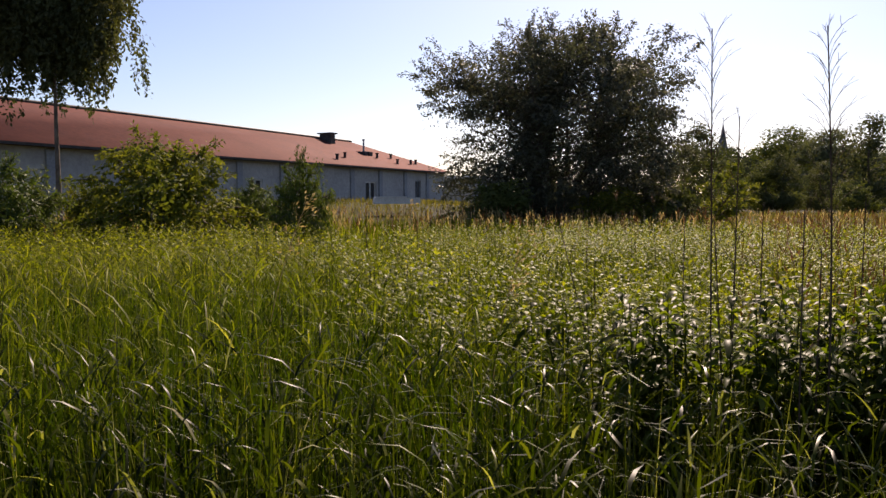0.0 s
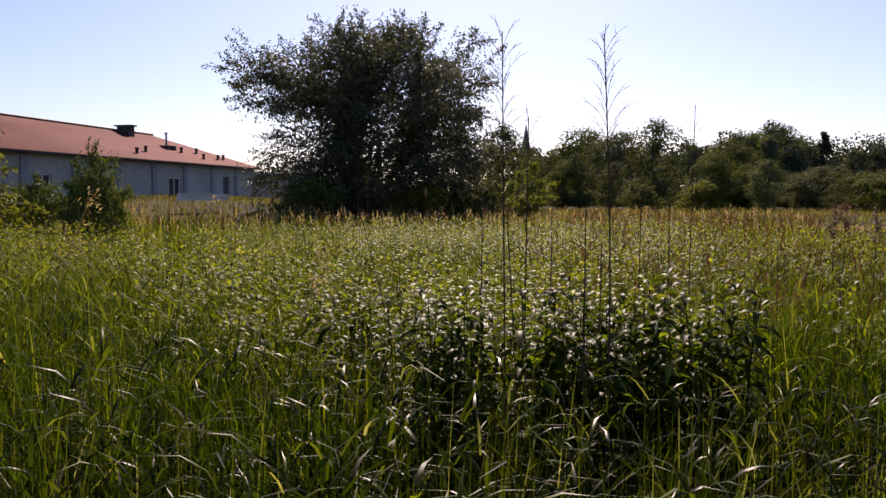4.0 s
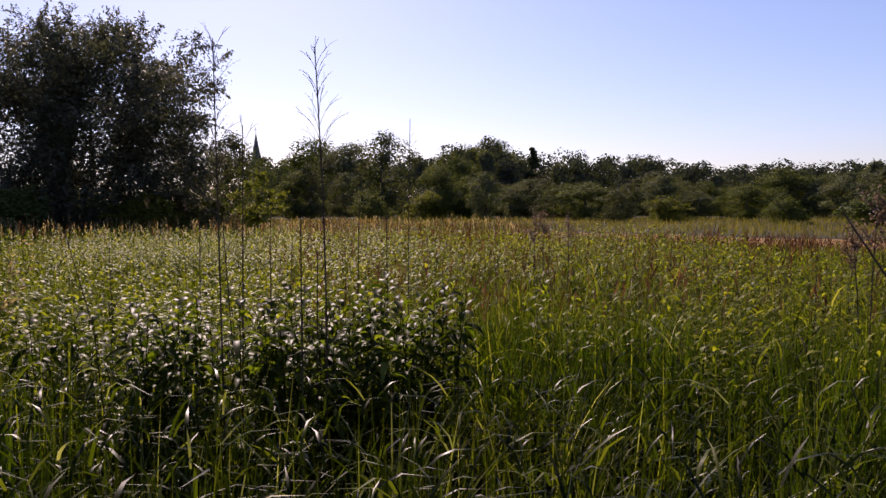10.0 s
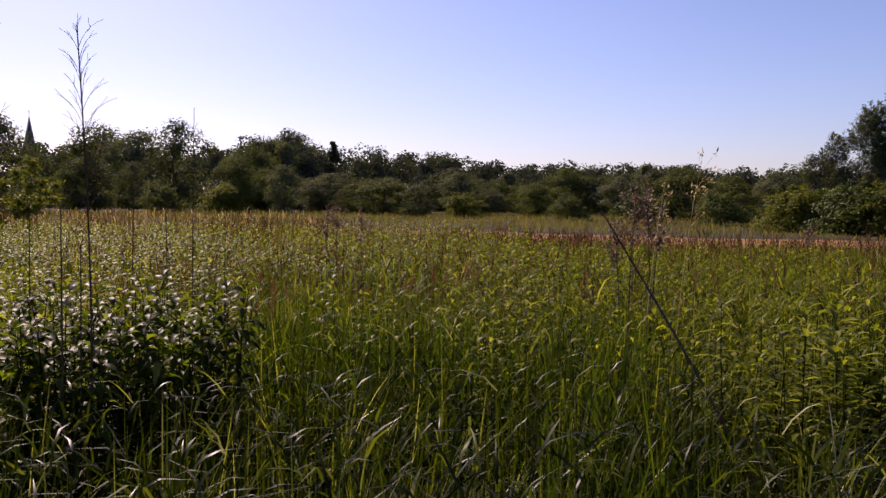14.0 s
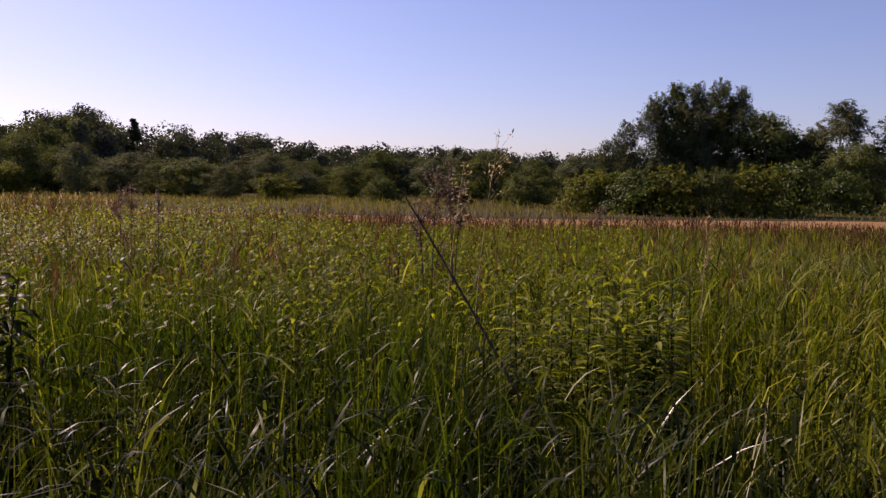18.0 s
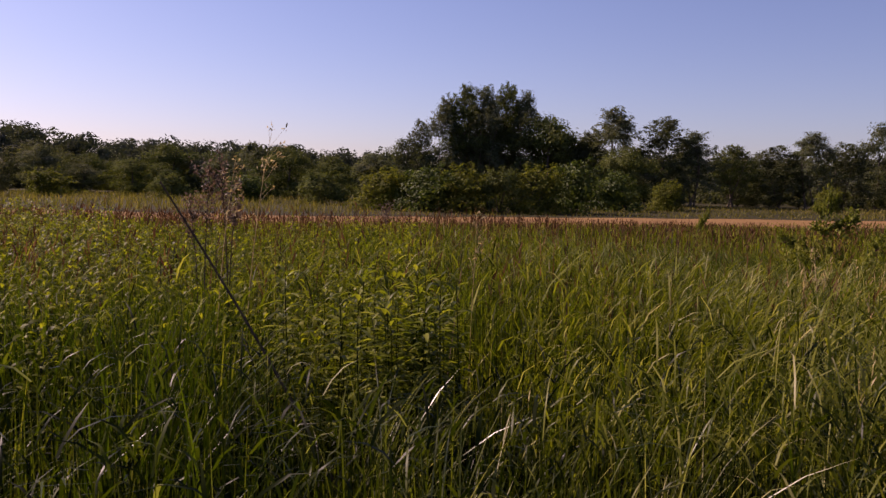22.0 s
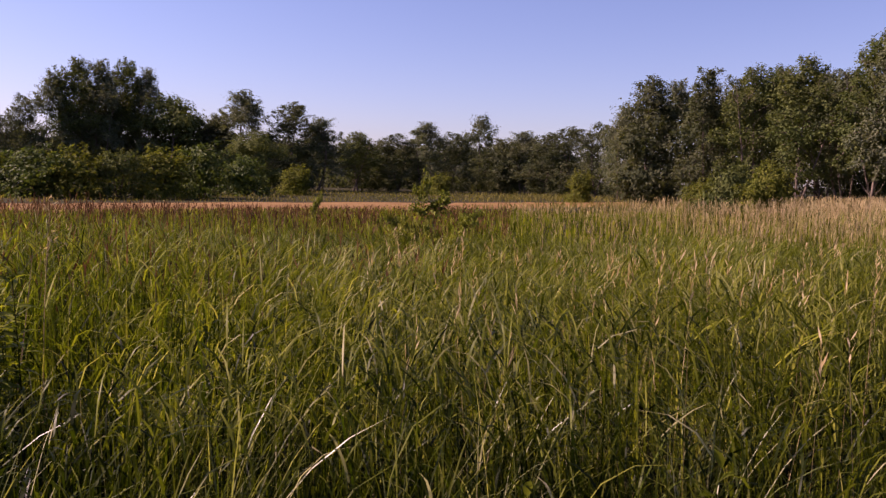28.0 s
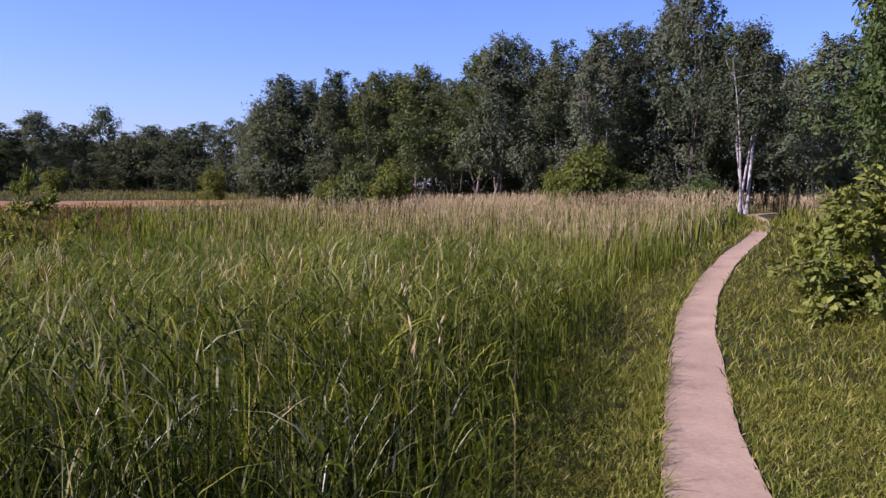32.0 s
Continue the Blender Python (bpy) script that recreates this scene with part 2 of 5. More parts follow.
M_WALL = rough_mat("grey_plaster", ((0.3, (0.31, 0.31, 0.3)), (0.6, (0.41, 0.41, 0.395)), (0.85, (0.48, 0.475, 0.45))), 0.4, 0.95, 0.0, 10.0)
M_PIER = rough_mat("dark_concrete", ((0.3, (0.22, 0.24, 0.26)), (0.7, (0.31, 0.33, 0.35))), 0.8, 0.95, 0.0)
M_DARKMETAL = rough_mat("dark_metal", ((0.3, (0.03, 0.03, 0.03)), (0.7, (0.08, 0.075, 0.07))), 2.0, 0.6)
M_SLATE = rough_mat("spire_slate", ((0.3, (0.06, 0.065, 0.075)), (0.7, (0.1, 0.11, 0.125))), 0.3, 0.7)
M_WHITE = rough_mat("pale_board", ((0.3, (0.6, 0.6, 0.58)), (0.7, (0.75, 0.75, 0.72))), 2.0, 0.7)

# ---- mesh helpers ----


class Build:
    """Gathers pieces of a mesh as arrays."""

    def __init__(self):
        self.v, self.f, self.a, self.n, self.flat = [], [], [], 0, False

    def add(self, verts, faces, along=None):
        verts = np.asarray(verts, np.float32).reshape(-1, 3)
        self.v.append(verts)
        self.a.append(np.zeros(len(verts), np.float32) if along is None else np.asarray(along, np.float32).ravel())
        for f in faces:
            self.f.append(np.asarray(f, np.int64) + self.n)
        self.n += len(verts)

    def mesh(self, name, material, smooth=False):
        me = bpy.data.meshes.new(name)
        v = np.concatenate(self.v)
        sizes = np.concatenate([np.full(len(f), f.shape[1]) for f in self.f])
        loops = np.concatenate([f.ravel() for f in self.f])
        me.vertices.add(len(v))
        me.vertices.foreach_set("co", v.ravel())
        me.loops.add(len(loops))
        me.loops.foreach_set("vertex_index", loops.astype(np.int32))
        me.polygons.add(len(sizes))
        me.polygons.foreach_set("loop_start", np.concatenate([[0], np.cumsum(sizes)[:-1]]).astype(np.int32))
        me.polygons.foreach_set("loop_total", sizes.astype(np.int32))
        me.polygons.foreach_set("use_smooth", np.full(len(sizes), smooth or not self.flat))
        me.attributes.new("along", "FLOAT", "POINT").data.foreach_set("value", np.concatenate(self.a))
        me.update(calc_edges=True)
        me.materials.append(material)
        return me


def part(name, data, material, parent=None, label="", smooth=False):
    me = data.mesh(name, material, smooth) if isinstance(data, Build) else data
    if not isinstance(data, Build) and not me.materials:
        me.materials.append(material)
    ob = new(name, me)
    if parent:
        ob.parent = parent
    return tagged(ob, label) if label else ob


def box(b, x0, y0, z0, x1, y1, z1):
    v = [(x, y, z) for z in (z0, z1) for x, y in ((x0, y0), (x1, y0), (x1, y1), (x0, y1))]
    b.flat = True
    b.add(v, [np.array([(0, 3, 2, 1), (4, 5, 6, 7), (0, 1, 5, 4), (1, 2, 6, 5), (2, 3, 7, 6), (3, 0, 4, 7)])])


def tube(b, pts, radii, sides=6):
    pts = np.asarray(pts, float)
    k = len(pts)
    d = np.gradient(pts, axis=0)
    d /= np.linalg.norm(d, axis=1, keepdims=True) + 1e-9
    ref = np.where(np.abs(d[:, 2:3]) > 0.9, [[1.0, 0, 0]], [[0, 0, 1.0]])
    a = np.cross(d, ref)
    a /= np.linalg.norm(a, axis=1, keepdims=True) + 1e-9
    c = np.cross(d, a)
    ang = np.linspace(0, 2 * math.pi, sides, endpoint=False)
    ring = pts[:, None] + np.asarray(radii)[:, None, None] * (np.cos(ang)[None, :, None] * a[:, None] + np.sin(ang)[None, :, None] * c[:, None])
    i, j = np.meshgrid(np.arange(k - 1), np.arange(sides), indexing="ij")
    q = np.stack([i * sides + j, i * sides + (j + 1) % sides, (i + 1) * sides + (j + 1) % sides, (i + 1) * sides + j], -1).reshape(-1, 4)
    b.add(ring, [q])


def turned(rng, n):
    v = rng.normal(size=(n, 3))
    return v / np.linalg.norm(v, axis=1, keepdims=True)


def leaves(b, rng, p, length, width, way=None, droop=0.3, face=None):
    """Pointed leaves of two folded triangles at the points p, some way along the directions way, their blades turned towards face."""
    n = len(p)
    d = turned(rng, n)
    if way is not None:
        d = d * 0.7 + way
    d[:, 2] -= droop
    d /= np.linalg.norm(d, axis=1, keepdims=True)
    side = turned(rng, n)
    if face is not None:
        f = face / (np.linalg.norm(face, axis=1, keepdims=True) + 1e-9) + side * 0.5
        f /= np.linalg.norm(f, axis=1, keepdims=True)
        d = d - f * np.sum(d * f, axis=1, keepdims=True)
        d /= np.linalg.norm(d, axis=1, keepdims=True) + 1e-9
        side = f
    s = np.cross(d, side)
    s /= np.linalg.norm(s, axis=1, keepdims=True) + 1e-9
    up = np.cross(s, d)
    ln = (length * rng.uniform(0.65, 1.3, n))[:, None]
    wd = (width * rng.uniform(0.7, 1.25, n))[:, None]
    mid = p + d * ln * 0.5 + up * wd * 0.18
    v = np.stack([p, mid - s * wd * 0.5, p + d * ln, mid + s * wd * 0.5], 1)
    i = np.arange(n)[:, None] * 4
    b.add(v, [i + np.array([[0, 1, 2]]), i + np.array([[0, 2, 3]])])


def ribbons(b, rng, base, height, width, lean, bend, rows=4, way=None):
    """Grass blades that rise from base, lean and arch over; bend 0 is straight, 1 hangs over."""
    n = len(base)
    if n == 0:
        return
    a = rng.uniform(0, 2 * math.pi, n) if way is None else way
    dirs = np.stack([np.cos(a), np.sin(a), 0 * a], 1)
    side = np.stack([-np.sin(a), np.cos(a), 0 * a], 1)
    tw = rng.uniform(-1.2, 1.2, n)
    side = side * np.cos(tw)[:, None] + dirs * np.sin(tw)[:, None]
    s = np.linspace(0, 1, rows)
    out = lean[:, None] * s + bend[:, None] * s ** 2.4 * 0.75
    upz = s - bend[:, None] * s ** 3 * 0.42 - 0.15 * lean[:, None] * s
    c = base[:, None] + dirs[:, None] * (out * height[:, None])[..., None]
    c[..., 2] += upz * height[:, None]
    w = (width[:, None] * np.array([0.75, 1.0, 0.8, 0.5, 0.3])[np.minimum(np.arange(rows), 4)] * 0.5)[..., None]
    left, right = c - side[:, None] * w, c + side[:, None] * w
    body = np.stack([left[:, :-1], right[:, :-1]], 2).reshape(n, -1, 3)
    v = np.concatenate([body, c[:, -1:]], 1)
    k = v.shape[1]
    i = np.arange(n)[:, None, None] * k
    q = np.array([[2 * r, 2 * r + 1, 2 * r + 3, 2 * r + 2] for r in range(rows - 2)])
    al = np.concatenate([np.repeat(s[:-1], 2), [1.0]])
    b.add(v, [(i + q).reshape(-1, 4), (i + np.array([[k - 3, k - 2, k - 1]])).reshape(-1, 3)], np.tile(al, n))


# ---- the lie of the land ----


def ease(a, b, x):
    t = np.clip((np.asarray(x, float) - a) / (b - a), 0, 1)
    return t * t * (3 - 2 * t)


def bearing_of(x, y):
    az = np.degrees(np.arctan2(x, y))
    return np.where(az < -100, az + 360, az)


def ground_z(x, y):
    az, r = bearing_of(x, y), np.hypot(x, y)
    w = ease(106, 150, az) * (1 - ease(220, 250, az))
    wl = (1 - ease(-8, 24, az)) * (1 - ease(230, 258, az))
    return 0.9 * w * ease(8, 28, r) + 1.5 * wl * ease(25, 65, r)


def polar(bearing, dist):
    return dist * math.sin(radians(bearing)), dist * math.cos(radians(bearing))


PATH = np.array([(-16, -3.4), (-9, -2.6), (-4, -2.1), (-1.2, -1.95), (0.6, -2.15), (1.9, -2.85), (2.94, -3.81), (4.17, -5.23), (5.97, -7.48), (7.1, -8.96), (8.5, -11.05), (9.53, -12.77), (10.54, -14.57), (12.33, -17.98), (14.4, -21.2), (16.9, -24.6), (19.6, -28.4), (21.4, -33.0), (23, -40)])


def smooth_line(pts, per=8):
    p = np.vstack([2 * pts[0] - pts[1], pts, 2 * pts[-1] - pts[-2]])
    t = np.linspace(0, 1, per, endpoint=False)[:, None]
    rows = []
    for a, b, c, d in zip(p, p[1:], p[2:], p[3:]):
        rows.append(0.5 * (2 * b + (c - a) * t + (2 * a - 5 * b + 4 * c - d) * t ** 2 + (3 * b - a - 3 * c + d) * t ** 3))
    return np.vstack(rows + [pts[-1:]])


WAY = smooth_line(PATH)


def from_path(x, y):
    """Distance from the path's middle, positive on the meadow's side."""
    p = np.stack([x, y], -1)
    best, sign = np.full(len(p), 1e9), np.ones(len(p))
    for a, b in zip(WAY, WAY[1:]):
        d = b - a
        t = np.clip(((p - a) @ d) / (d @ d), 0, 1)
        off = p - a - t[:, None] * d
        dist = np.hypot(off[:, 0], off[:, 1])
        near = dist < best
        best = np.where(near, dist, best)
        sign = np.where(near, np.where(d[0] * off[:, 1] - d[1] * off[:, 0] >= 0, 1.0, -1.0), sign)
    return best * sign


STRIP_FAR = np.array([(20, 47), (30.4, 37.2), (33.5, 23), (34.8, 18), (39.5, 11.4), (46.3, 2.0), (55, -12.8), (63, -25.5)])


def strip_range(az):
    """How far off the mown strip's far edge lies on a bearing."""
    b = bearing_of(STRIP_FAR[:, 0], STRIP_FAR[:, 1])
    return np.interp(az, b, np.hypot(STRIP_FAR[:, 0], STRIP_FAR[:, 1]))


rng = np.random.default_rng(7)

# ground: one sheet out to the horizon
radii = np.concatenate([[0.0], np.geomspace(0.6, 90, 64), np.geomspace(110, 3000, 12)])
turns = np.linspace(0, 2 * math.pi, 145)[:-1]
gb = Build()
gx, gy = radii[:, None] * np.sin(turns), radii[:, None] * np.cos(turns)
gz = ground_z(gx, gy) - 0.03 + rng.uniform(-0.004, 0.004, gx.shape)
i, j = np.meshgrid(np.arange(len(radii) - 1), np.arange(144), indexing="ij")
k = (j + 1) % 144
gb.add(np.stack([gx, gy, gz], -1), [np.stack([i * 144 + j, i * 144 + k, (i + 1) * 144 + k, (i + 1) * 144 + j], -1)[1:].reshape(-1, 4), np.stack([i * 144 + j, (i + 1) * 144 + k, (i + 1) * 144 + j], -1)[:1].reshape(-1, 3)])
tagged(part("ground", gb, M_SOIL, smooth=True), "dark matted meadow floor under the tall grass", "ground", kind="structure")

# the trodden footpath, dished, with uneven edges
pb = Build()
tang = np.gradient(WAY, axis=0)
tang /= np.linalg.norm(tang, axis=1, keepdims=True)
norm = np.stack([-tang[:, 1], tang[:, 0]], 1)
cross = np.array([-1.05, -0.98, -0.5, 0, 0.5, 0.98, 1.05])
wob = np.interp(np.hypot(WAY[:, 0], WAY[:, 1]), (4, 8, 18), (0.285, 0.245, 0.205)) + 0.014 * np.sin(np.arange(len(WAY)) * 0.55) + rng.uniform(-0.008, 0.008, len(WAY))
pts = WAY[:, None] + norm[:, None] * (cross[None] * wob[:, None])[..., None]
pz = ground_z(pts[..., 0], pts[..., 1]) - 0.014 + 0.008 * np.abs(cross) ** 2 - 0.05 * (np.abs(cross) > 1)
i, j = np.meshgrid(np.arange(len(WAY) - 1), np.arange(6), indexing="ij")
pb.add(np.concatenate([pts, pz[..., None]], -1), [np.stack([i * 7 + j + 1, i * 7 + j, (i + 1) * 7 + j, (i + 1) * 7 + j + 1], -1).reshape(-1, 4)])
pb.flat = True
tagged(part("path", pb, M_PATH), "narrow bare trodden earth footpath, pinkish beige", "path", kind="structure")

# the dry mown strip beyond the meadow
sb_ = Build()
far = smooth_line(STRIP_FAR, 10)
rr = np.hypot(far[:, 0], far[:, 1])
rows_ = [far * ((rr - w) / rr)[:, None] for w in (0, 3, 6, 9, 12)]
pts = np.stack(rows_, 1)
pz = ground_z(pts[..., 0], pts[..., 1]) + 0.04 + rng.uniform(0, 0.05, pts.shape[:2])
pz[:, 0] -= 0.12
pz[:, -1] -= 0.12
i, j = np.meshgrid(np.arange(len(far) - 1), np.arange(4), indexing="ij")
sb_.add(np.concatenate([pts, pz[..., None]], -1), [np.stack([i * 5 + j, i * 5 + j + 1, (i + 1) * 5 + j + 1, (i + 1) * 5 + j], -1).reshape(-1, 4)])
tagged(part("field", sb_, M_STRIP), "pale orange strip of dry mown hay beyond the meadow", "field", kind="structure")

# ---- the long farm building ----


def farm_building():
    home = new("farm_building")
    home.matrix_world = pose(-21.9, 40.15, 0, 0, 0, 66.0)
    tagged(home, "long single-storey grey building with red hipped roof", "building")
    x0, x1, w, eave, ridge = -30.0, 54.7, 15.4, 4.5, 7.65
    gaps = ((36.9, 38.9, 1.5, 3.3, "window"), (47.2, 48.5, 1.3, 3.6, "door"), (20.0, 21.6, 1.9, 3.2, "window"), (8.0, 9.6, 1.9, 3.2, "window"))
    b = Build()
    last = x0
    for a, c, lo, hi, _ in sorted(gaps):
        box(b, last, 0, -0.5, a, 0.35, eave)
        box(b, a, 0, -0.5, c, 0.35, lo)
        box(b, a, 0, hi, c, 0.35, eave)
        last = c
    box(b, last, 0, -0.5, x1, 0.35, eave)
    box(b, x1 - 0.35, 0.35, -0.5, x1, w, eave)
    box(b, x0, 0.35, -0.5, x0 + 0.35, w, eave)
    box(b, x0 + 0.35, w - 0.35, -0.5, x1 - 0.35, w, eave)
    part("wall", b, M_WALL, home)
    pier = None
    for x in np.arange(x0 + 2, x1, 5.2):
        if not pier:
            pb_ = Build()
            box(pb_, -0.3, -0.14, -0.5, 0.3, -0.002, eave - 0.1)
            pier = pb_.mesh("pier", M_PIER)
        part("pier", pier, M_PIER, home).location.x = x
    o = 0.55
    b = Build()
    t = 0.16
    lo, hi = [], []
    for x, y, z in ((x0 - o, -o, eave), (x1 + o, -o, eave), (x1 + o, w + o, eave), (x0 - o, w + o, eave), (x0 + 7.5, w / 2, ridge), (x1 - 7.5, w / 2, ridge)):
        lo.append((x, y, z))
        hi.append((x, y, z + t))
    b.add(lo + hi, [np.array([(6, 7, 11, 10), (8, 9, 10, 11), (0, 4, 5, 1), (2, 5, 4, 3), (0, 1, 7, 6), (1, 2, 8, 7), (2, 3, 9, 8), (3, 0, 6, 9)]), np.array([(7, 8, 11), (9, 6, 10), (1, 5, 2), (3, 4, 0)])])
    roof = part("roof", b, M_ROOF, home)
    b = Build()
    box(b, x0 - o, -o - 0.14, eave - 0.02, x1 + o, -o - 0.002, eave + 0.13)
    part("gutter", b, M_DARKMETAL, home)
    b = Build()
    tube(b, [(x0 + 7.2, w / 2, ridge + t + 0.05), (x1 - 7.2, w / 2, ridge + t + 0.05)], [0.13, 0.13], 6)
    part("ridge_cap", b, M_DARKMETAL, roof)
    b = Build()
    box(b, 40.9, 6.1, ridge - 0.9, 41.7, 7.4, ridge + 0.5)
    box(b, 40.75, 5.9, ridge + 0.5, 41.85, 7.6, ridge + 0.62)
    part("roof_vent", b, M_DARKMETAL, roof)
    for x in (42.0, 42.9):
        b = Build()
        z = eave + 3.4 * (3.2 + o) / (w / 2 + o)
        box(b, x, 2.9, z - 0.2, x + 0.6, 3.7, z + 0.35)
        part("roof_hatch", b, M_DARKMETAL, roof)
    b = Build()
    tube(b, [(44.0, 4.2, eave + 1.7), (44.0, 4.2, eave + 3.1)], [0.1, 0.1], 8)
    tube(b, [(44.0, 4.2, eave + 3.12), (44.0, 4.2, eave + 3.25)], [0.16, 0.14], 8)
    part("flue_pipe", b, M_PIER, roof)
    for x, y in ((36.0, 1.6), (43.5, 2.4), (45.2, 1.0), (46.8, 2.6), (48.6, 1.2), (33.5, 0.9), (50.2, 1.4)):
        b = Build()
        z = eave + 3.4 * (y + o) / (w / 2 + o) + t
        tube(b, [(x, y, z - 0.1), (x, y, z + 0.28), (x, y, z + 0.42)], [0.13, 0.13, 0.2], 7)
        part("air_pipe", b, M_DARKMETAL, roof)
    for a, c, lo_, hi_, kind in gaps:
        b = Build()
        for q in ((a, lo_, a + 0.1, hi_), (c - 0.1, lo_, c, hi_), (a + 0.1, lo_, c - 0.1, lo_ + 0.1), (a + 0.1, hi_ - 0.1, c - 0.1, hi_), ((a + c) / 2 - 0.05, lo_ + 0.1, (a + c) / 2 + 0.05, hi_ - 0.1)):
            box(b, q[0], 0.1, q[1], q[2], 0.2, q[3])
        fr = part(kind, b, M_WHITE if kind == "window" else M_PIER, home)
        b = Build()
        box(b, a + 0.1, 0.22, lo_ + 0.1, c - 0.1, 0.26, hi_ - 0.1)
        part("pane" if kind == "window" else "door_leaf", b, M_DARKMETAL, fr)


def annex():
    home = new("annex")
    home.matrix_world = pose(-1.0, 91.5, 0, 0, 0, 22.0)
    tagged(home, "low flat-roofed grey annex beside the building", "building")
    b = Build()
    box(b, 0, 0, 0, 9.0, 6.0, 4.0)
    part("wall", b, M_WALL, home)
    b = Build()
    box(b, -0.3, -0.3, 4.004, 9.3, 6.3, 4.3)
    part("roof", b, M_WHITE, home)


def church_tower():
    x, y = 131.0, 378.3
    home = new("church_tower")
    home.location = (x, y, 0)
    tagged(home, "distant slate church spire above the trees", "church")
    b = Build()
    box(b, -3.2, -3.2, 0, 3.2, 3.2, 22)
    part("tower", b, M_PIER, home)
    b = Build()
    ring = [(3.4 * math.cos(a), 3.4 * math.sin(a), 21.9) for a in np.linspace(0, 2 * math.pi, 9)[:-1]]
    ring2 = [(2.2 * math.cos(a), 2.2 * math.sin(a), 25.5) for a in np.linspace(0, 2 * math.pi, 9)[:-1]]
    b.add(ring + ring2 + [(0, 0, 37)], [np.array([(i, (i + 1) % 8, 8 + (i + 1) % 8, 8 + i) for i in range(8)]), np.array([(8 + i, 8 + (i + 1) % 8, 16) for i in range(8)])])
    part("spire", b, M_SLATE, home)
    b = Build()
    box(b, -0.08, -0.08, 36.6, 0.08, 0.08, 39.2)
    box(b, -0.6, -0.06, 38.2, 0.6, 0.06, 38.4)
    part("cross", b, M_SLATE, home)


farm_building()
annex()
church_tower()
board = Build()
box(board, -1.3, -0.4, 0.0, 1.3, 0.4, 0.35)
box(board, -1.2, -0.5, 0.352, 0.5, 0.5, 0.42)
board = tagged(part("pale_board", board, M_WHITE), "pale boards lying on the grass before the building", "board")
board.matrix_world = pose(-2.52, 46.3, 1.4, 0, 0, 12)

# ---- trees and bushes ----


def bent(rng, a, b, k=6, sag=0.1):
    """A bowed line from a to b."""
    t = np.linspace(0, 1, k)[:, None]
    a, b = np.asarray(a, float), np.asarray(b, float)
    ln = np.linalg.norm(b - a)
    return a + (b - a) * t + np.sin(math.pi * t) * (rng.normal(size=3) * [1, 1, 0.4] * sag * ln)


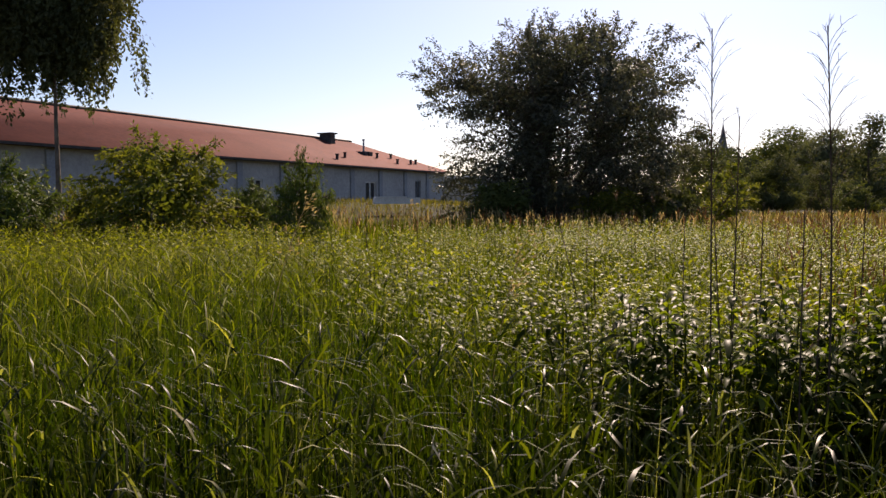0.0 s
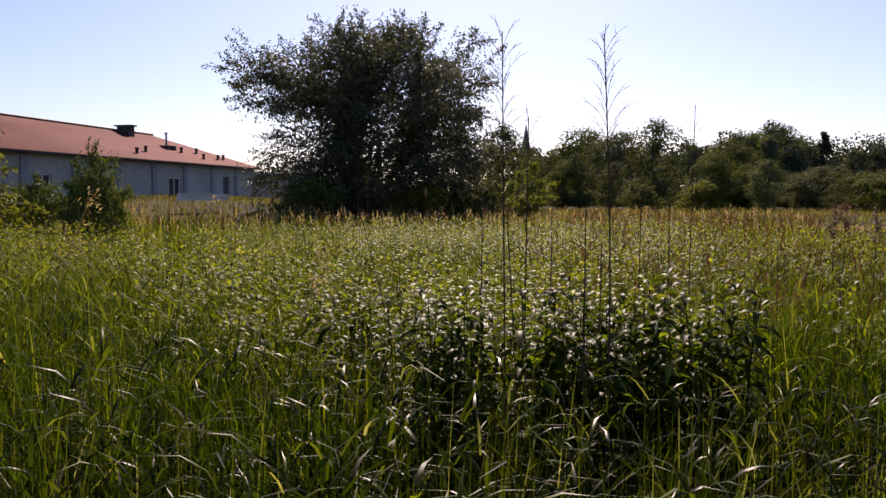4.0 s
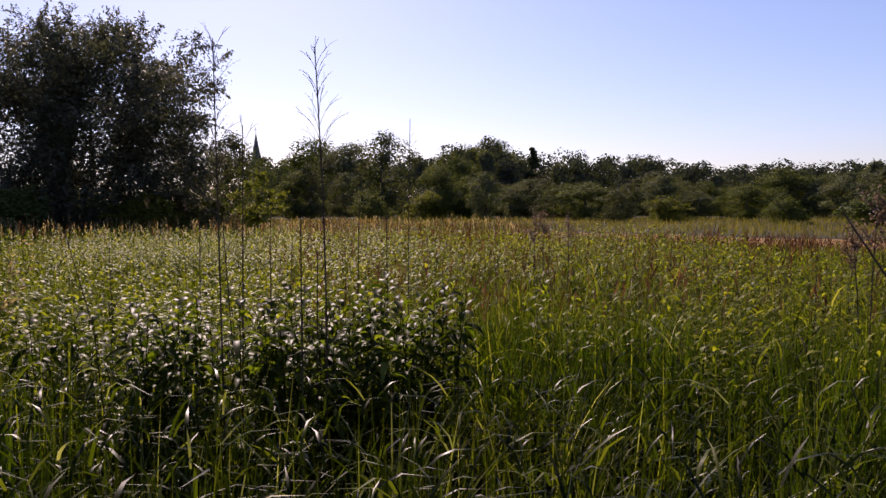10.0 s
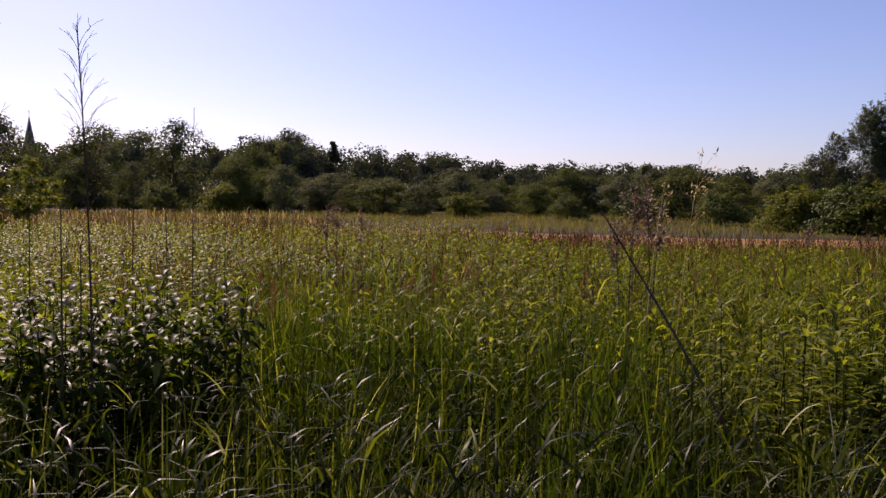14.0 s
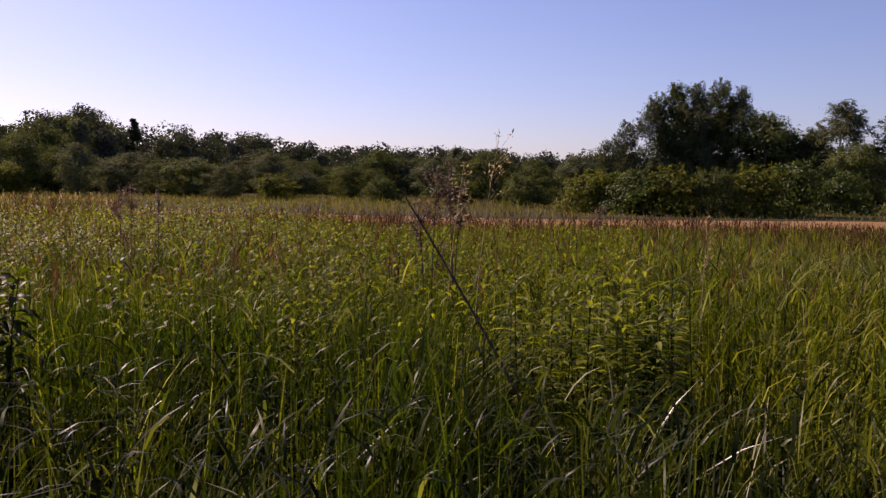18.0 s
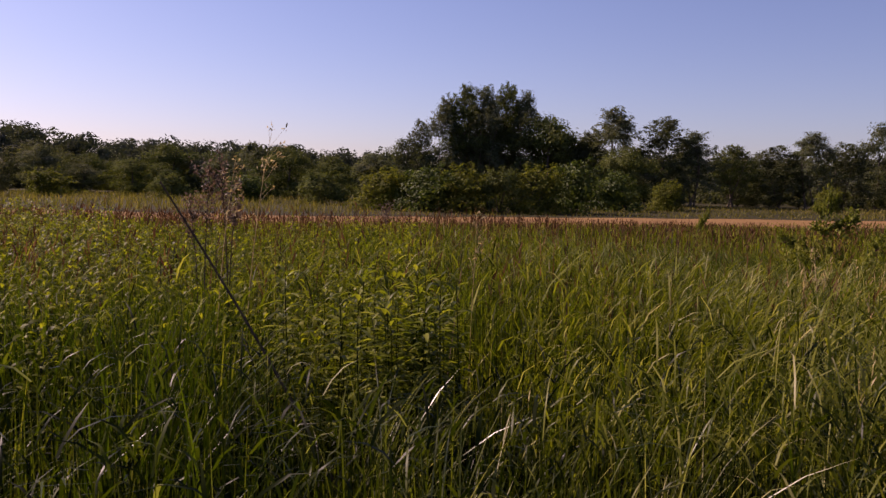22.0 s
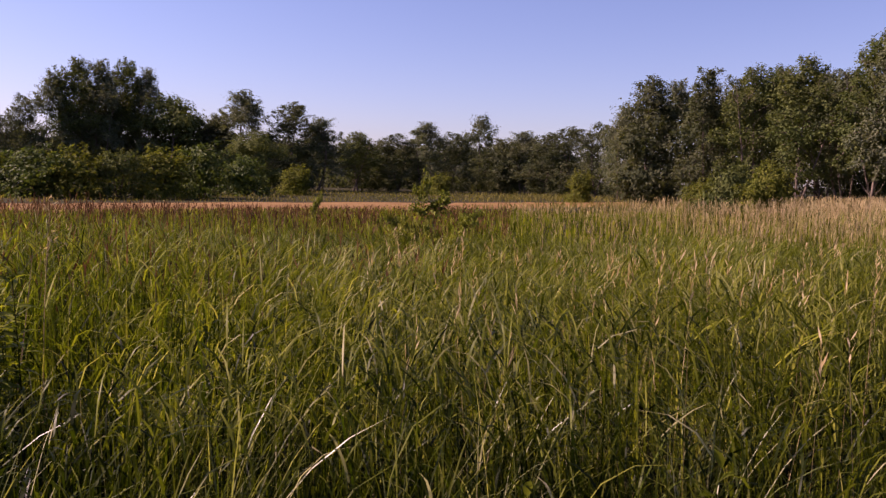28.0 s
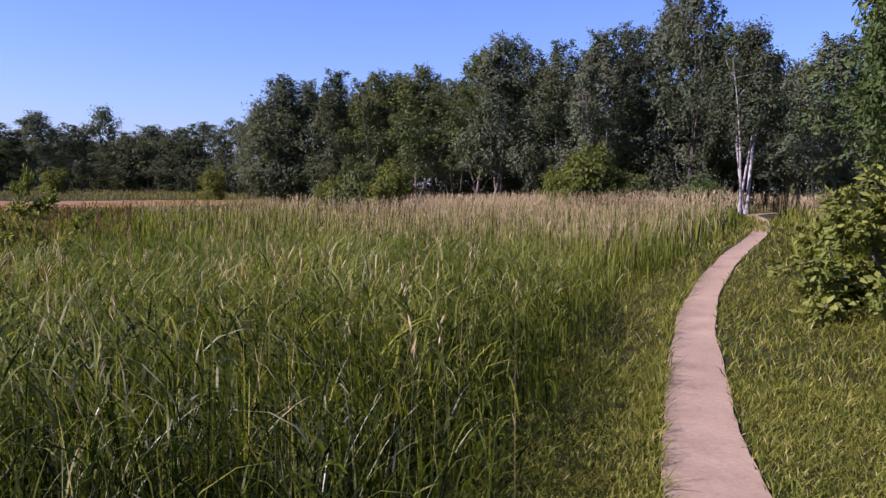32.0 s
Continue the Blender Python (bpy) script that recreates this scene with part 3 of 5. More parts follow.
def tree(name, seed, H, W, base, clumps, per, leaf, leaf_mat_, bark, profile="round", trunk=0.16, stems=1, clump_r=0.16, droop=0.3, strands=0, sprays=0, top=0.92):
    """A tree with tapered stems, limbs to every mass of leaves, and a crown of single leaves with gaps."""
    g = np.random.default_rng(seed)
    home = new(name)
    cb, limbs = Build(), Build()
    lines = []
    for s in range(stems):
        off = g.normal(size=2) * (0.0 if stems == 1 else W * 0.05)
        lean = g.normal(size=2) * (W * 0.04 if stems == 1 else W * 0.16)
        ln = bent(g, (off[0], off[1], -0.15), (off[0] + lean[0], off[1] + lean[1], H * top * g.uniform(0.85, 1.0)), 9, 0.025)
        ln[0, :2] = off
        r = trunk * np.linspace(1, 0.12, 9) * (1 if stems == 1 else g.uniform(0.6, 0.9))
        r[0] *= 1.35
        wood = Build()
        tube(wood, ln, r, 8)
        part("trunk", wood, bark, home, smooth=True)
        lines.append(ln)
    cs = []
    for c in range(clumps):
        u = g.uniform(0, 1)
        if profile == "round":
            z = base + (1 - base) * u
            rad = math.sqrt(max(0.05, 1 - (2 * u - 0.95) ** 2))
        elif profile == "tall":
            z = base + (1 - base) * u ** 0.9
            rad = (0.25 + 0.75 * math.sin(math.pi * min(1, (1 - u) * 0.62 + 0.06))) * (1 - 0.25 * u)
        elif profile == "vase":
            z = base + (1 - base) * u
            rad = float(np.interp(u, (0, 0.2, 0.5, 0.78, 0.92, 1), (0.6, 0.8, 0.98, 1.0, 0.8, 0.42)))
        elif profile == "cone":
            z = base + (1 - base) * u
            rad = 1.05 - u
        else:
            z = base + (1 - base) * u ** 1.2
            rad = 0.95 - 0.5 * u ** 2
        a = g.uniform(0, 2 * math.pi)
        lobe = 0.85 + 0.2 * math.sin(3 * a + seed) + 0.12 * math.sin(5 * a + 2.1 * seed + 7 * u)
        q = math.sqrt(g.uniform(0.02, 1.0)) * rad * lobe * (0.5 - clump_r * 0.4)
        cs.append((q * math.cos(a) * W, q * math.sin(a) * W, z * H - clump_r * 0.35 * W * (u > 0.7), 1.35 - 1.2 * u if profile == "cone" else 1.0))
    for *c, big in cs:
        ln = lines[g.integers(len(lines))]
        i = int(np.clip(np.searchsorted(ln[:, 2], c[2] - g.uniform(0.12, 0.3) * H), 1, 7))
        pts = bent(g, ln[i], c, 5, 0.12)
        if g.uniform() < (0.8 if clumps > 140 else 0.3):
            tube(limbs, pts, np.linspace(trunk * 0.3 * (1 - i / 11), trunk * 0.05, 5), 4 if clumps > 140 else 3)
        n = int(per * g.uniform(0.6, 1.4))
        rr = W * clump_r * g.uniform(0.6, 1.25) * big
        d = turned(g, n)
        p = np.array(c) + d * (rr * g.uniform(0.25, 1.0, n) ** 0.6)[:, None] * ([0.95, 0.95, 1.25] if profile == "tall" else [1.05, 1.05, 0.9]) * (1 + 0.35 * np.sin(d[:, :1] * 5 + seed) * np.sin(d[:, 1:2] * 6))
        outer = np.array(c) - [0, 0, H * 0.4]
        leaves(cb, g, p, leaf, leaf * 0.55, d * 0.6, droop, d + outer / np.linalg.norm(outer) * 0.5 + [0, 0, 0.25])
        for s in range(strands):
            a = g.uniform(0, 2 * math.pi)
            top_ = np.array(c) + [rr * math.cos(a), rr * math.sin(a), g.uniform(-0.3, 0.3) * rr]
            drop = H * g.uniform(0.06, 0.18)
            m = int(14 + drop * 16)
            tt = g.uniform(0, 1, m)[:, None]
            p = top_ + np.array([0.15 * math.cos(a), 0.15 * math.sin(a), -drop]) * tt + g.normal(size=(m, 3)) * 0.07
            leaves(cb, g, p, leaf, leaf * 0.5, None, 0.9)
        for s in range(sprays):
            out = np.array(c) - [0, 0, H * 0.45]
            out = out / np.linalg.norm(out) + g.normal(size=3) * 0.35
            tip = np.array(c) + out / np.linalg.norm(out) * rr * g.uniform(1.0, 1.8)
            ln2 = bent(g, c, tip, 6, 0.1)
            ln2[:, 2] -= np.linspace(0, 1, 6) ** 2 * rr * 0.3
            if leaf < 0.22:
                tube(limbs, ln2, np.linspace(0.02, 0.006, 6), 3)
            m = 34 if leaf > 0.2 else 46
            tt = g.uniform(0.3, 1, m)
            p = np.stack([np.interp(tt, np.linspace(0, 1, 6), ln2[:, k]) for k in range(3)], 1) + g.normal(size=(m, 3)) * min(0.09, leaf * 0.35)
            leaves(cb, g, p, leaf * 0.9, leaf * 0.4, np.tile(out * 0.5, (m, 1)), droop)
    if limbs.n:
        tagged(part("limb", limbs, bark, home, smooth=True), kind="stuff")
    tagged(part("crown", cb, leaf_mat_, home), kind="stuff")
    return home


def plant(ob, bearing, dist, size, wide=None, turn=None, label="", category="", group=""):
    """Sets a thing down on the ground, or a copy of one that already stands."""
    x, y = polar(bearing, dist)
    m = Matrix.Translation((x, y, float(ground_z(x, y)))) @ Matrix.Rotation(radians(bearing * 37 % 360 if turn is None else turn), 4, "Z")
    k = size / ob["tall"]
    kw = k if wide is None else wide / ob["broad"]
    if ob.get("set"):
        was = ob.scale
        ob = copy_thing(ob, m @ Matrix.Diagonal((kw / was[0], kw / was[1], k / was[2], 1)))
    else:
        ob["set"] = 1
        ob.matrix_basis = m @ Matrix.Diagonal((kw, kw, k, 1))
    return tagged(ob, label, category, group)


def kind_of(name, H, W, **k):
    ob = tree(name, k.pop("seed"), H, W, k.pop("base"), k.pop("clumps"), k.pop("per"), k.pop("leaf"), k.pop("leaves_"), k.pop("bark"), **k)
    crown = [c for c in ob.children if c.name.startswith("crown")][0]
    v = np.empty(len(crown.data.vertices) * 3, np.float32)
    crown.data.vertices.foreach_get("co", v)
    v = v.reshape(-1, 3)
    ob["tall"], ob["broad"] = float(np.percentile(v[:, 2], 99.6)), 2 * float(np.percentile(np.hypot(v[:, 0], v[:, 1]), 97))
    return ob


plant(kind_of("birch_tree", 13.0, 7.2, seed=3, base=0.52, clumps=100, per=240, leaf=0.19, leaves_=M_LEAF_DARK, bark=M_PALE, trunk=0.12, droop=0.8, strands=14, clump_r=0.15), -24.9, 34, 13.0, 6.3, turn=20, label="weeping birch with pale trunk and hanging twigs", category="tree")
plant(kind_of("broad_tree", 10.9, 15.8, seed=11, base=0.03, clumps=300, per=230, leaf=0.2, leaves_=M_LEAF_BROAD, bark=M_BARK, trunk=0.26, stems=5, clump_r=0.08, sprays=4, top=0.8, profile="vase"), 8.6, 45, 10.5, 14.3, turn=0, label="wide dark many-stemmed tree with feathery twigs", category="tree")

rounds = [kind_of("leafy_tree", 9.0, 8.0, seed=s, base=0.06, clumps=64, per=116, leaf=0.3, leaves_=m, bark=M_BARK, trunk=0.18, clump_r=0.13) for s, m in ((21, M_LEAF), (22, M_LEAF_DARK), (23, M_LEAF_GREY))]
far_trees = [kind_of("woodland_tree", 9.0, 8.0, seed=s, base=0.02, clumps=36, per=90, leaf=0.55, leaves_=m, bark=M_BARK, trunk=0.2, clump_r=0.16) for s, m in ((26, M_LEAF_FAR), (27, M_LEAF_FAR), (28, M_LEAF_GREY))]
talls = [kind_of("slender_tree", 9.0, 4.4, seed=s, base=0.03 if bk == M_BARK else 0.24, clumps=125, per=74, leaf=0.155, leaves_=m, bark=bk, trunk=0.09, stems=st, clump_r=0.105, profile="tall", sprays=1) for s, m, bk, st in ((31, M_LEAF_DARK, M_BARK, 2), (32, M_LEAF_GREY, M_PALE, 3), (33, M_LEAF_DARK, M_BARK, 2), (34, M_LEAF, M_PALE, 2))]
bushes = [kind_of("bush", 2.6, 4.2, seed=s, base=0.05, clumps=40, per=90, leaf=0.2, leaves_=m, bark=M_BARK, trunk=0.05, stems=6, clump_r=0.16, profile="dome", sprays=1) for s, m in ((41, M_LEAF_WARM), (42, M_LEAF_OAK), (43, M_LEAF))]
near_bushes = [kind_of("shrub", 2.8, 4.0, seed=s, base=0.04, clumps=60, per=120, leaf=0.13, leaves_=m, bark=M_BARK, trunk=0.04, stems=7, clump_r=0.13, profile="dome", sprays=2) for s, m in ((45, M_LEAF_WARM), (46, M_LEAF_OAK))]
near_bushes.append(kind_of("shrub", 2.4, 3.0, seed=48, base=0.12, clumps=15, per=26, leaf=0.14, leaves_=M_LEAF_BUSH, bark=M_STALK, trunk=0.02, stems=6, clump_r=0.12, profile="dome", sprays=3))
spruce = kind_of("spruce", 14.0, 5.6, seed=51, base=0.05, clumps=90, per=90, leaf=0.4, leaves_=M_LEAF_DARK, bark=M_BARK, trunk=0.2, clump_r=0.12, profile="cone")

# bearing, distance, height, width, which
NORTH_EDGE = ((17.4, 62, 6.4, 5.6, 1), (16.6, 48, 4.3, 4.6, 1), (14.0, 47, 5.0, 5.0, 1), (22.9, 150, 13.0, 14.5, 0), (25.5, 140, 11.5, 12, 2), (28.1, 105, 10.4, 9.6, 1), (20.4, 92, 6.5, 9, 0), (24.0, 95, 6.0, 8, 1), (32.5, 130, 9.5, 9.5, 0), (35.4, 200, 16.5, 18, 2), (33.6, 190, 14.5, 14, 0), (32.9, 95, 5.7, 7.6, 0), (36, 85, 4.6, 6.4, 2), (39.2, 90, 4.9, 7.4, 1), (44, 70, 3.2, 3.8, 1), (48.4, 85, 5.0, 7.2, 2), (53.5, 80, 3.8, 6, 0))
EAST_HEDGE = ((56.2, 100, 6.3, 9.6, 0), (59.5, 90, 4.8, 7, 2), (62.4, 80, 5.2, 8.2, 1), (66.9, 75, 4.5, 6.4, 0), (69.8, 75, 4.8, 6.4, 2), (46, 95, 4.4, 8, 1), (51, 95, 4.6, 8, 0), (41.6, 92, 4.4, 7, 0), (80.4, 78, 7.8, 7.2, 0), (63.8, 76, 5.4, 7, 0), (72.0, 78, 5.4, 7, 1), (86.2, 68, 4.6, 5, 0), (101.6, 100, 8.8, 6.4, 1), (112, 75, 7, 6, 2), (83, 84, 6.0, 7, 1))
SOUTH_EAST_HEDGE = ((88, 86, 5.4, 7, 1), (94.5, 92, 5, 7, 1), (105, 98, 6, 8, 1))
for b_, d_, h_, w_, k_ in NORTH_EDGE + EAST_HEDGE + SOUTH_EAST_HEDGE:
    for off, k_w, k_h in (((0, 1.0, 1.0),) if w_ < 1.25 * h_ else ((-0.24, 0.7, 1.0), (0.22, 0.6, 0.62 + 0.3 * (b_ * 3.7 % 1)))):
        plant(rounds[k_], b_ + math.degrees(off * w_ / d_), d_ + 9 * off, h_ * k_h * (0.86 if 38 < b_ < 72 else 1.05), w_ * k_w, turn=b_ * 37 + off * 400, label=("green broadleaf tree at the meadow's edge", "dark leafy tree at the meadow's edge", "grey-green broadleaf tree at the meadow's edge")[k_], category="tree", group="trees round the meadow")
for b_, d_, h_, w_, k_ in ((71.8, 81, 7.8, 3.6, 2), (73.6, 80, 9.9, 5.2, 1), (75.0, 80, 11.2, 5.4, 3), (76.4, 79, 11.0, 5.6, 1), (77.9, 81, 11.5, 5.0, 3), (79.2, 80, 10.7, 4.6, 1), (76.0, 82, 9.0, 8.4, 2), (77.4, 83, 8.6, 8.0, 1), (80.8, 82, 8.4, 5.6, 3), (82.2, 82, 6.9, 5.4, 1)):
    plant(talls[k_], b_, d_, h_, w_, label="tall grey-green willow behind the hedge", category="tree", group="willows behind the hedge")
plant(spruce, 38.4, 190, 14.6, 7.0, label="dark pointed spruce among broadleaf trees", category="tree")
g_ = np.random.default_rng(5)
SKYLINE = ((19, 28, 30.7, 32.3, 34.1, 35.8, 37.2, 39.6, 45, 50.5, 59, 67, 84, 95, 110), (12.4, 12.4, 12.6, 14.8, 16.2, 16.9, 14.5, 13.7, 12.4, 10.6, 10.4, 9.6, 9.6, 9.4, 9.6))
for b_ in np.arange(20.5, 108, 1.6):
    top_ = float(np.interp(b_, *SKYLINE))
    plant(far_trees[int(g_.integers(3))], b_ + g_.uniform(-0.5, 0.5), g_.uniform(170, 215), top_ * g_.uniform(0.74, 0.98), g_.uniform(6, 9), label="distant green tree in the edge of a wood", category="tree", group="distant wood")
# the uneven hedgerow before the distant wood
for b_ in np.arange(30.0, 71.0, 1.15):
    kind_ = int(g_.integers(6))
    tall_ = float(g_.uniform(2.6, 5.2) * (1.0 if kind_ < 3 else 0.75))
    plant((rounds + bushes)[kind_], b_ + g_.uniform(-0.5, 0.5), g_.uniform(82, 116), tall_, tall_ * g_.uniform(1.0, 1.9), label="dull green shrubby tree in the hedgerow", category="tree", group="hedgerow before the wood")
EAST_TREES = ((85.3, 80, 9.2, 5.6), (83.6, 82, 7.0, 5.0), (88.6, 80, 8.3, 5.2), (90.5, 82, 7.1, 5), (93.1, 85, 6.0, 4.6), (95.8, 88, 6.1, 5.2), (97.9, 88, 7.4, 5.2), (99.8, 92, 6.6, 5), (104.8, 95, 7.1, 6), (106.4, 92, 6.8, 5), (108, 90, 7.4, 5.6), (110, 84, 7.4, 5), (111.6, 72, 7.6, 4.6), (103.2, 97, 6.4, 5), (113.2, 60, 8.6, 5.0), (115.0, 62, 8.6, 4.6))
WOOD_FRONT = ((116.9, 56, 8.6, 4.8), (118.6, 58, 8.2, 4.6), (119.9, 53, 8.2, 4.6), (121.4, 54, 8.2, 4.2), (122.8, 49, 8.0, 4.4), (125.3, 52, 7.6, 4.4), (124.2, 56, 8.0, 4.6), (126.8, 48, 8.6, 4.4), (128.2, 46, 9.2, 4.6), (129.8, 49, 9.4, 4.4), (131.2, 52, 9.0, 4.4), (132.4, 45, 8.6, 4.2), (133.8, 49, 8.6, 4.2), (135, 42, 8.5, 4.0), (136.6, 44, 9.2, 4.0), (138.0, 47, 9.4, 4.4))
WOOD_SOUTH = ((139.6, 44, 10.4, 4.4), (141.2, 42, 10.4, 4.4), (142.8, 46, 9.4, 4.4), (146.0, 46, 7.8, 4.2), (147.6, 44, 7.0, 4.2), (149.4, 40, 7.4, 4.4), (144.4, 52, 9, 4.6), (151.5, 42, 8, 5), (153.6, 44, 8, 5))
for b_, d_, h_, w_ in EAST_TREES + WOOD_FRONT + WOOD_SOUTH:
    plant(talls[int(b_ * 7) % 4], b_, d_, h_ + (0.3 if b_ > 110 else 0.0), w_ * (1.05 if b_ > 110 else 1.3), label="slender tall tree with thin trunks at the wood's edge", category="tree", group="wood beside the path")
for b_ in np.arange(113.5, 156, 2.6):
    plant(rounds[int(b_ * 3) % 3], b_, 64 + 5 * math.sin(b_ * 1.7), 8.4 + math.sin(b_ * 2.3), 6.5, label="dark tree deep in the wood", category="tree", group="wood beside the path")
plant(kind_of("birch_clump", 7.8, 3.6, seed=61, base=0.46, clumps=80, per=110, leaf=0.14, leaves_=M_LEAF_DARK, bark=M_BIRCH, trunk=0.1, stems=4, clump_r=0.12, profile="tall", strands=2, droop=0.6), 144.6, 36, 7.7, 3.3, label="clump of white-barked birch stems beside the path", category="tree")
plant(kind_of("oak_tree", 6.4, 6.4, seed=71, base=0.06, clumps=150, per=190, leaf=0.13, leaves_=M_LEAF_OAK, bark=M_BARK, trunk=0.16, clump_r=0.11, sprays=2), 157.8, 18, 6.8, 6.2, label="young green oak beside the footpath", category="tree")
HEDGE_BUSHES = ((69.6, 50, 2.0, 4.6, 0), (72.2, 48, 2.1, 4.6, 1), (74.8, 48, 2.2, 4.4, 0), (77.6, 48.5, 2.1, 4.6, 2), (80.2, 49, 2.3, 4.4, 0), (82.6, 51, 2.6, 4.2, 1), (65, 60, 1.9, 5, 2), (85.5, 58, 2.2, 4.4, 1), (89, 63, 1.8, 3.4, 0), (47.5, 72, 2.2, 4.6, 0), (55, 68, 2, 4, 2), (60, 64, 2.0, 4.4, 1), (99, 74, 2.0, 3, 0), (108.8, 60, 2.4, 2.6, 0), (120.9, 34, 2.3, 2.6, 0), (118.5, 35, 2.35, 2.8, 2))
MEADOW_BUSHES = ((116.9, 36, 1.7, 2.4, 0), (134.6, 30, 2.6, 3.4, 0), (132.6, 31, 1.9, 2.2, 0), (142.2, 33, 1.4, 2.6, 1), (137.5, 34, 1.5, 2.6, 2), (4, 40, 2.2, 5, 2), (12, 41, 2.0, 5, 0), (15.5, 43, 2.4, 4, 2), (-13.5, 30, 2.0, 3.4, 2), (31, 88, 3, 6, 0), (27, 90, 3, 6, 2))
for b_, d_, h_, w_, k_ in HEDGE_BUSHES + MEADOW_BUSHES:
    plant(bushes[k_], b_, d_, h_ * (1.25 if 60 < b_ < 90 else 1.0), w_, label=("yellow-green leafy bush in the grass", "fresh green leafy bush in the grass", "dull green leafy bush in the grass")[k_], category="bush", group="bushes in the meadow")
for b_, d_, h_, w_, k_ in ((-18.4, 22, 3.3, 4.8, 0), (-27.4, 23, 2.7, 3.0, 1), (-9.6, 20, 2.75, 1.7, 1), (-23, 25, 2.2, 2.4, 0), (-13, 27, 2.2, 2.2, 1), (98.6, 12, 1.36, 1.6, 2), (101.0, 12.6, 1.1, 1.2, 2), (96.0, 12.3, 1.05, 1.0, 2), (97.9, 12, 1.65, 0.7, 2), (90.6, 12.5, 1.3, 0.5, 2)):
    plant(near_bushes[k_], b_, d_, h_, w_, label=("yellow-green leafy shrub in the grass", "fresh green leafy shrub in the grass", "thin pale yellow-green shrub standing in the grass")[k_], category="bush", group="bushes in the meadow")
young = kind_of("sapling", 2.3, 1.0, seed=83, base=0.45, clumps=20, per=26, leaf=0.085, leaves_=M_LEAF_BUSH, bark=M_BARK, trunk=0.02, stems=2, clump_r=0.13, sprays=2)
plant(young, 19.2, 20, 2.4, 1.3, label="slim sapling with yellow-green leaves", category="tree")
plant(kind_of("roadside_bush", 1.9, 2.4, seed=81, base=0.08, clumps=60, per=60, leaf=0.13, leaves_=M_LEAF_BUSH, bark=M_BARK, trunk=0.03, stems=7, clump_r=0.13, profile="dome", sprays=3), 153.2, 12.2, 1.9, 2.7, label="green leafy bush beside the footpath", category="bush")


def undergrowth():
    """The low scrub and young growth under the far trees."""
    g = np.random.default_rng(91)
    n = 70000
    b = Build()
    a = np.radians(g.uniform(17, 113, n))
    r = np.interp(np.degrees(a), (17, 60, 80, 113), (112, 112, 100, 104)) + g.uniform(0, 26, n)
    top_ = 1.9 + 0.9 * np.sin(a * 61) * np.sin(a * 23 + 1) + 0.5 * np.sin(a * 140)
    leaves(b, g, np.stack([r * np.sin(a), r * np.cos(a), g.uniform(0, 1, n) ** 0.7 * top_], 1), 0.5, 0.34)
    tagged(part("undergrowth", b, M_LEAF_DARK), "low dark scrub under the distant trees", "scrub", kind="stuff")


undergrowth()


def far_wood():
    """The closed canopy of the distant wood, crown beside crown."""
    g = np.random.default_rng(95)
    n = 1500
    a = g.uniform(19, 110, n)
    r = g.uniform(188, 235, n)
    top_ = np.interp(a, SKYLINE[0], SKYLINE[1]) * r / 195 * g.uniform(0.76, 1.0, n) * (1.04 + 0.08 * np.sin(a * 6.1) + 0.06 * np.sin(a * 15.7 + 1.3))
    m = 105
    wide = g.uniform(1.8, 3.8, n)
    o = turned(g, n * m)
    d = o * [1, 1, 0.8] * np.repeat(wide, m)[:, None] * g.uniform(0.4, 1.0, n * m)[:, None] ** 0.5
    x, y = r * np.sin(np.radians(a)), r * np.cos(np.radians(a))
    c = np.stack([x, y, top_ - wide * 0.8 - g.uniform(0, 1, n) ** 2 * top_ * 0.75], 1)
    c[:, 2] = np.maximum(c[:, 2], 0.5)
    b = Build()
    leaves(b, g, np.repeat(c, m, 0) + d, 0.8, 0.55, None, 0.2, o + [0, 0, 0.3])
    tagged(part("far_wood", b, M_LEAF_FAR), "closed canopy of a distant wood, haze painted into its grey-green leaves", "wood", kind="stuff")


far_wood()

# ---- the meadow ----
patch = np.random.default_rng(3).uniform(0, 6.28, 8)


def swell(x, y):
    """Slow waves over the meadow, -1 to 1."""
    return 0.5 * np.sin(0.9 * x + 0.5 * y + patch[0]) + 0.3 * np.sin(1.9 * y - 1.1 * x + patch[1]) + 0.2 * np.sin(3.7 * x + 2.9 * y + patch[2])


def spread(g, n, r0, r1, a0=-36.0, a1=160.0):
    r = np.sqrt(g.uniform(r0 ** 2, r1 ** 2, n))
    a = np.radians(g.uniform(a0, a1, n))
    return r * np.sin(a), r * np.cos(a)


def tufted(x, y):
    """Thick in the tufts and thin in the gaps between them, 0.2 to 1."""
    w = np.sin(4.3 * x + 2.1 * y + patch[3]) * np.sin(4.9 * y - 2.4 * x + patch[4]) + 0.6 * np.sin(8.7 * x - 3.1 * y + patch[5]) * np.sin(7.9 * y + 2.2 * x + patch[6])
    return 0.2 + 0.8 * ease(-0.35, 0.45, w)


def clearing(x, y):
    """The grass stands lower in and before the beds of herbs."""
    k = np.ones(len(x))
    for cx, cy, r, by in ((1.7, 4.1, 0.7, 0.3), (4.0, 1.45, 0.5, 0.45), (3.5, 1.25, 0.4, 0.35), (0.8, 4.8, 0.4, 0.3)):
        k = k * (1 - by * np.exp(-((x - cx) ** 2 + (y - cy) ** 2) / r ** 2))
    az, r = bearing_of(x, y), np.hypot(x, y)
    return k * (1 - 0.14 * ease(-4, 4, az) * (1 - ease(58, 70, az)) * ease(4.5, 6, r) * (1 - ease(15, 18, r)))


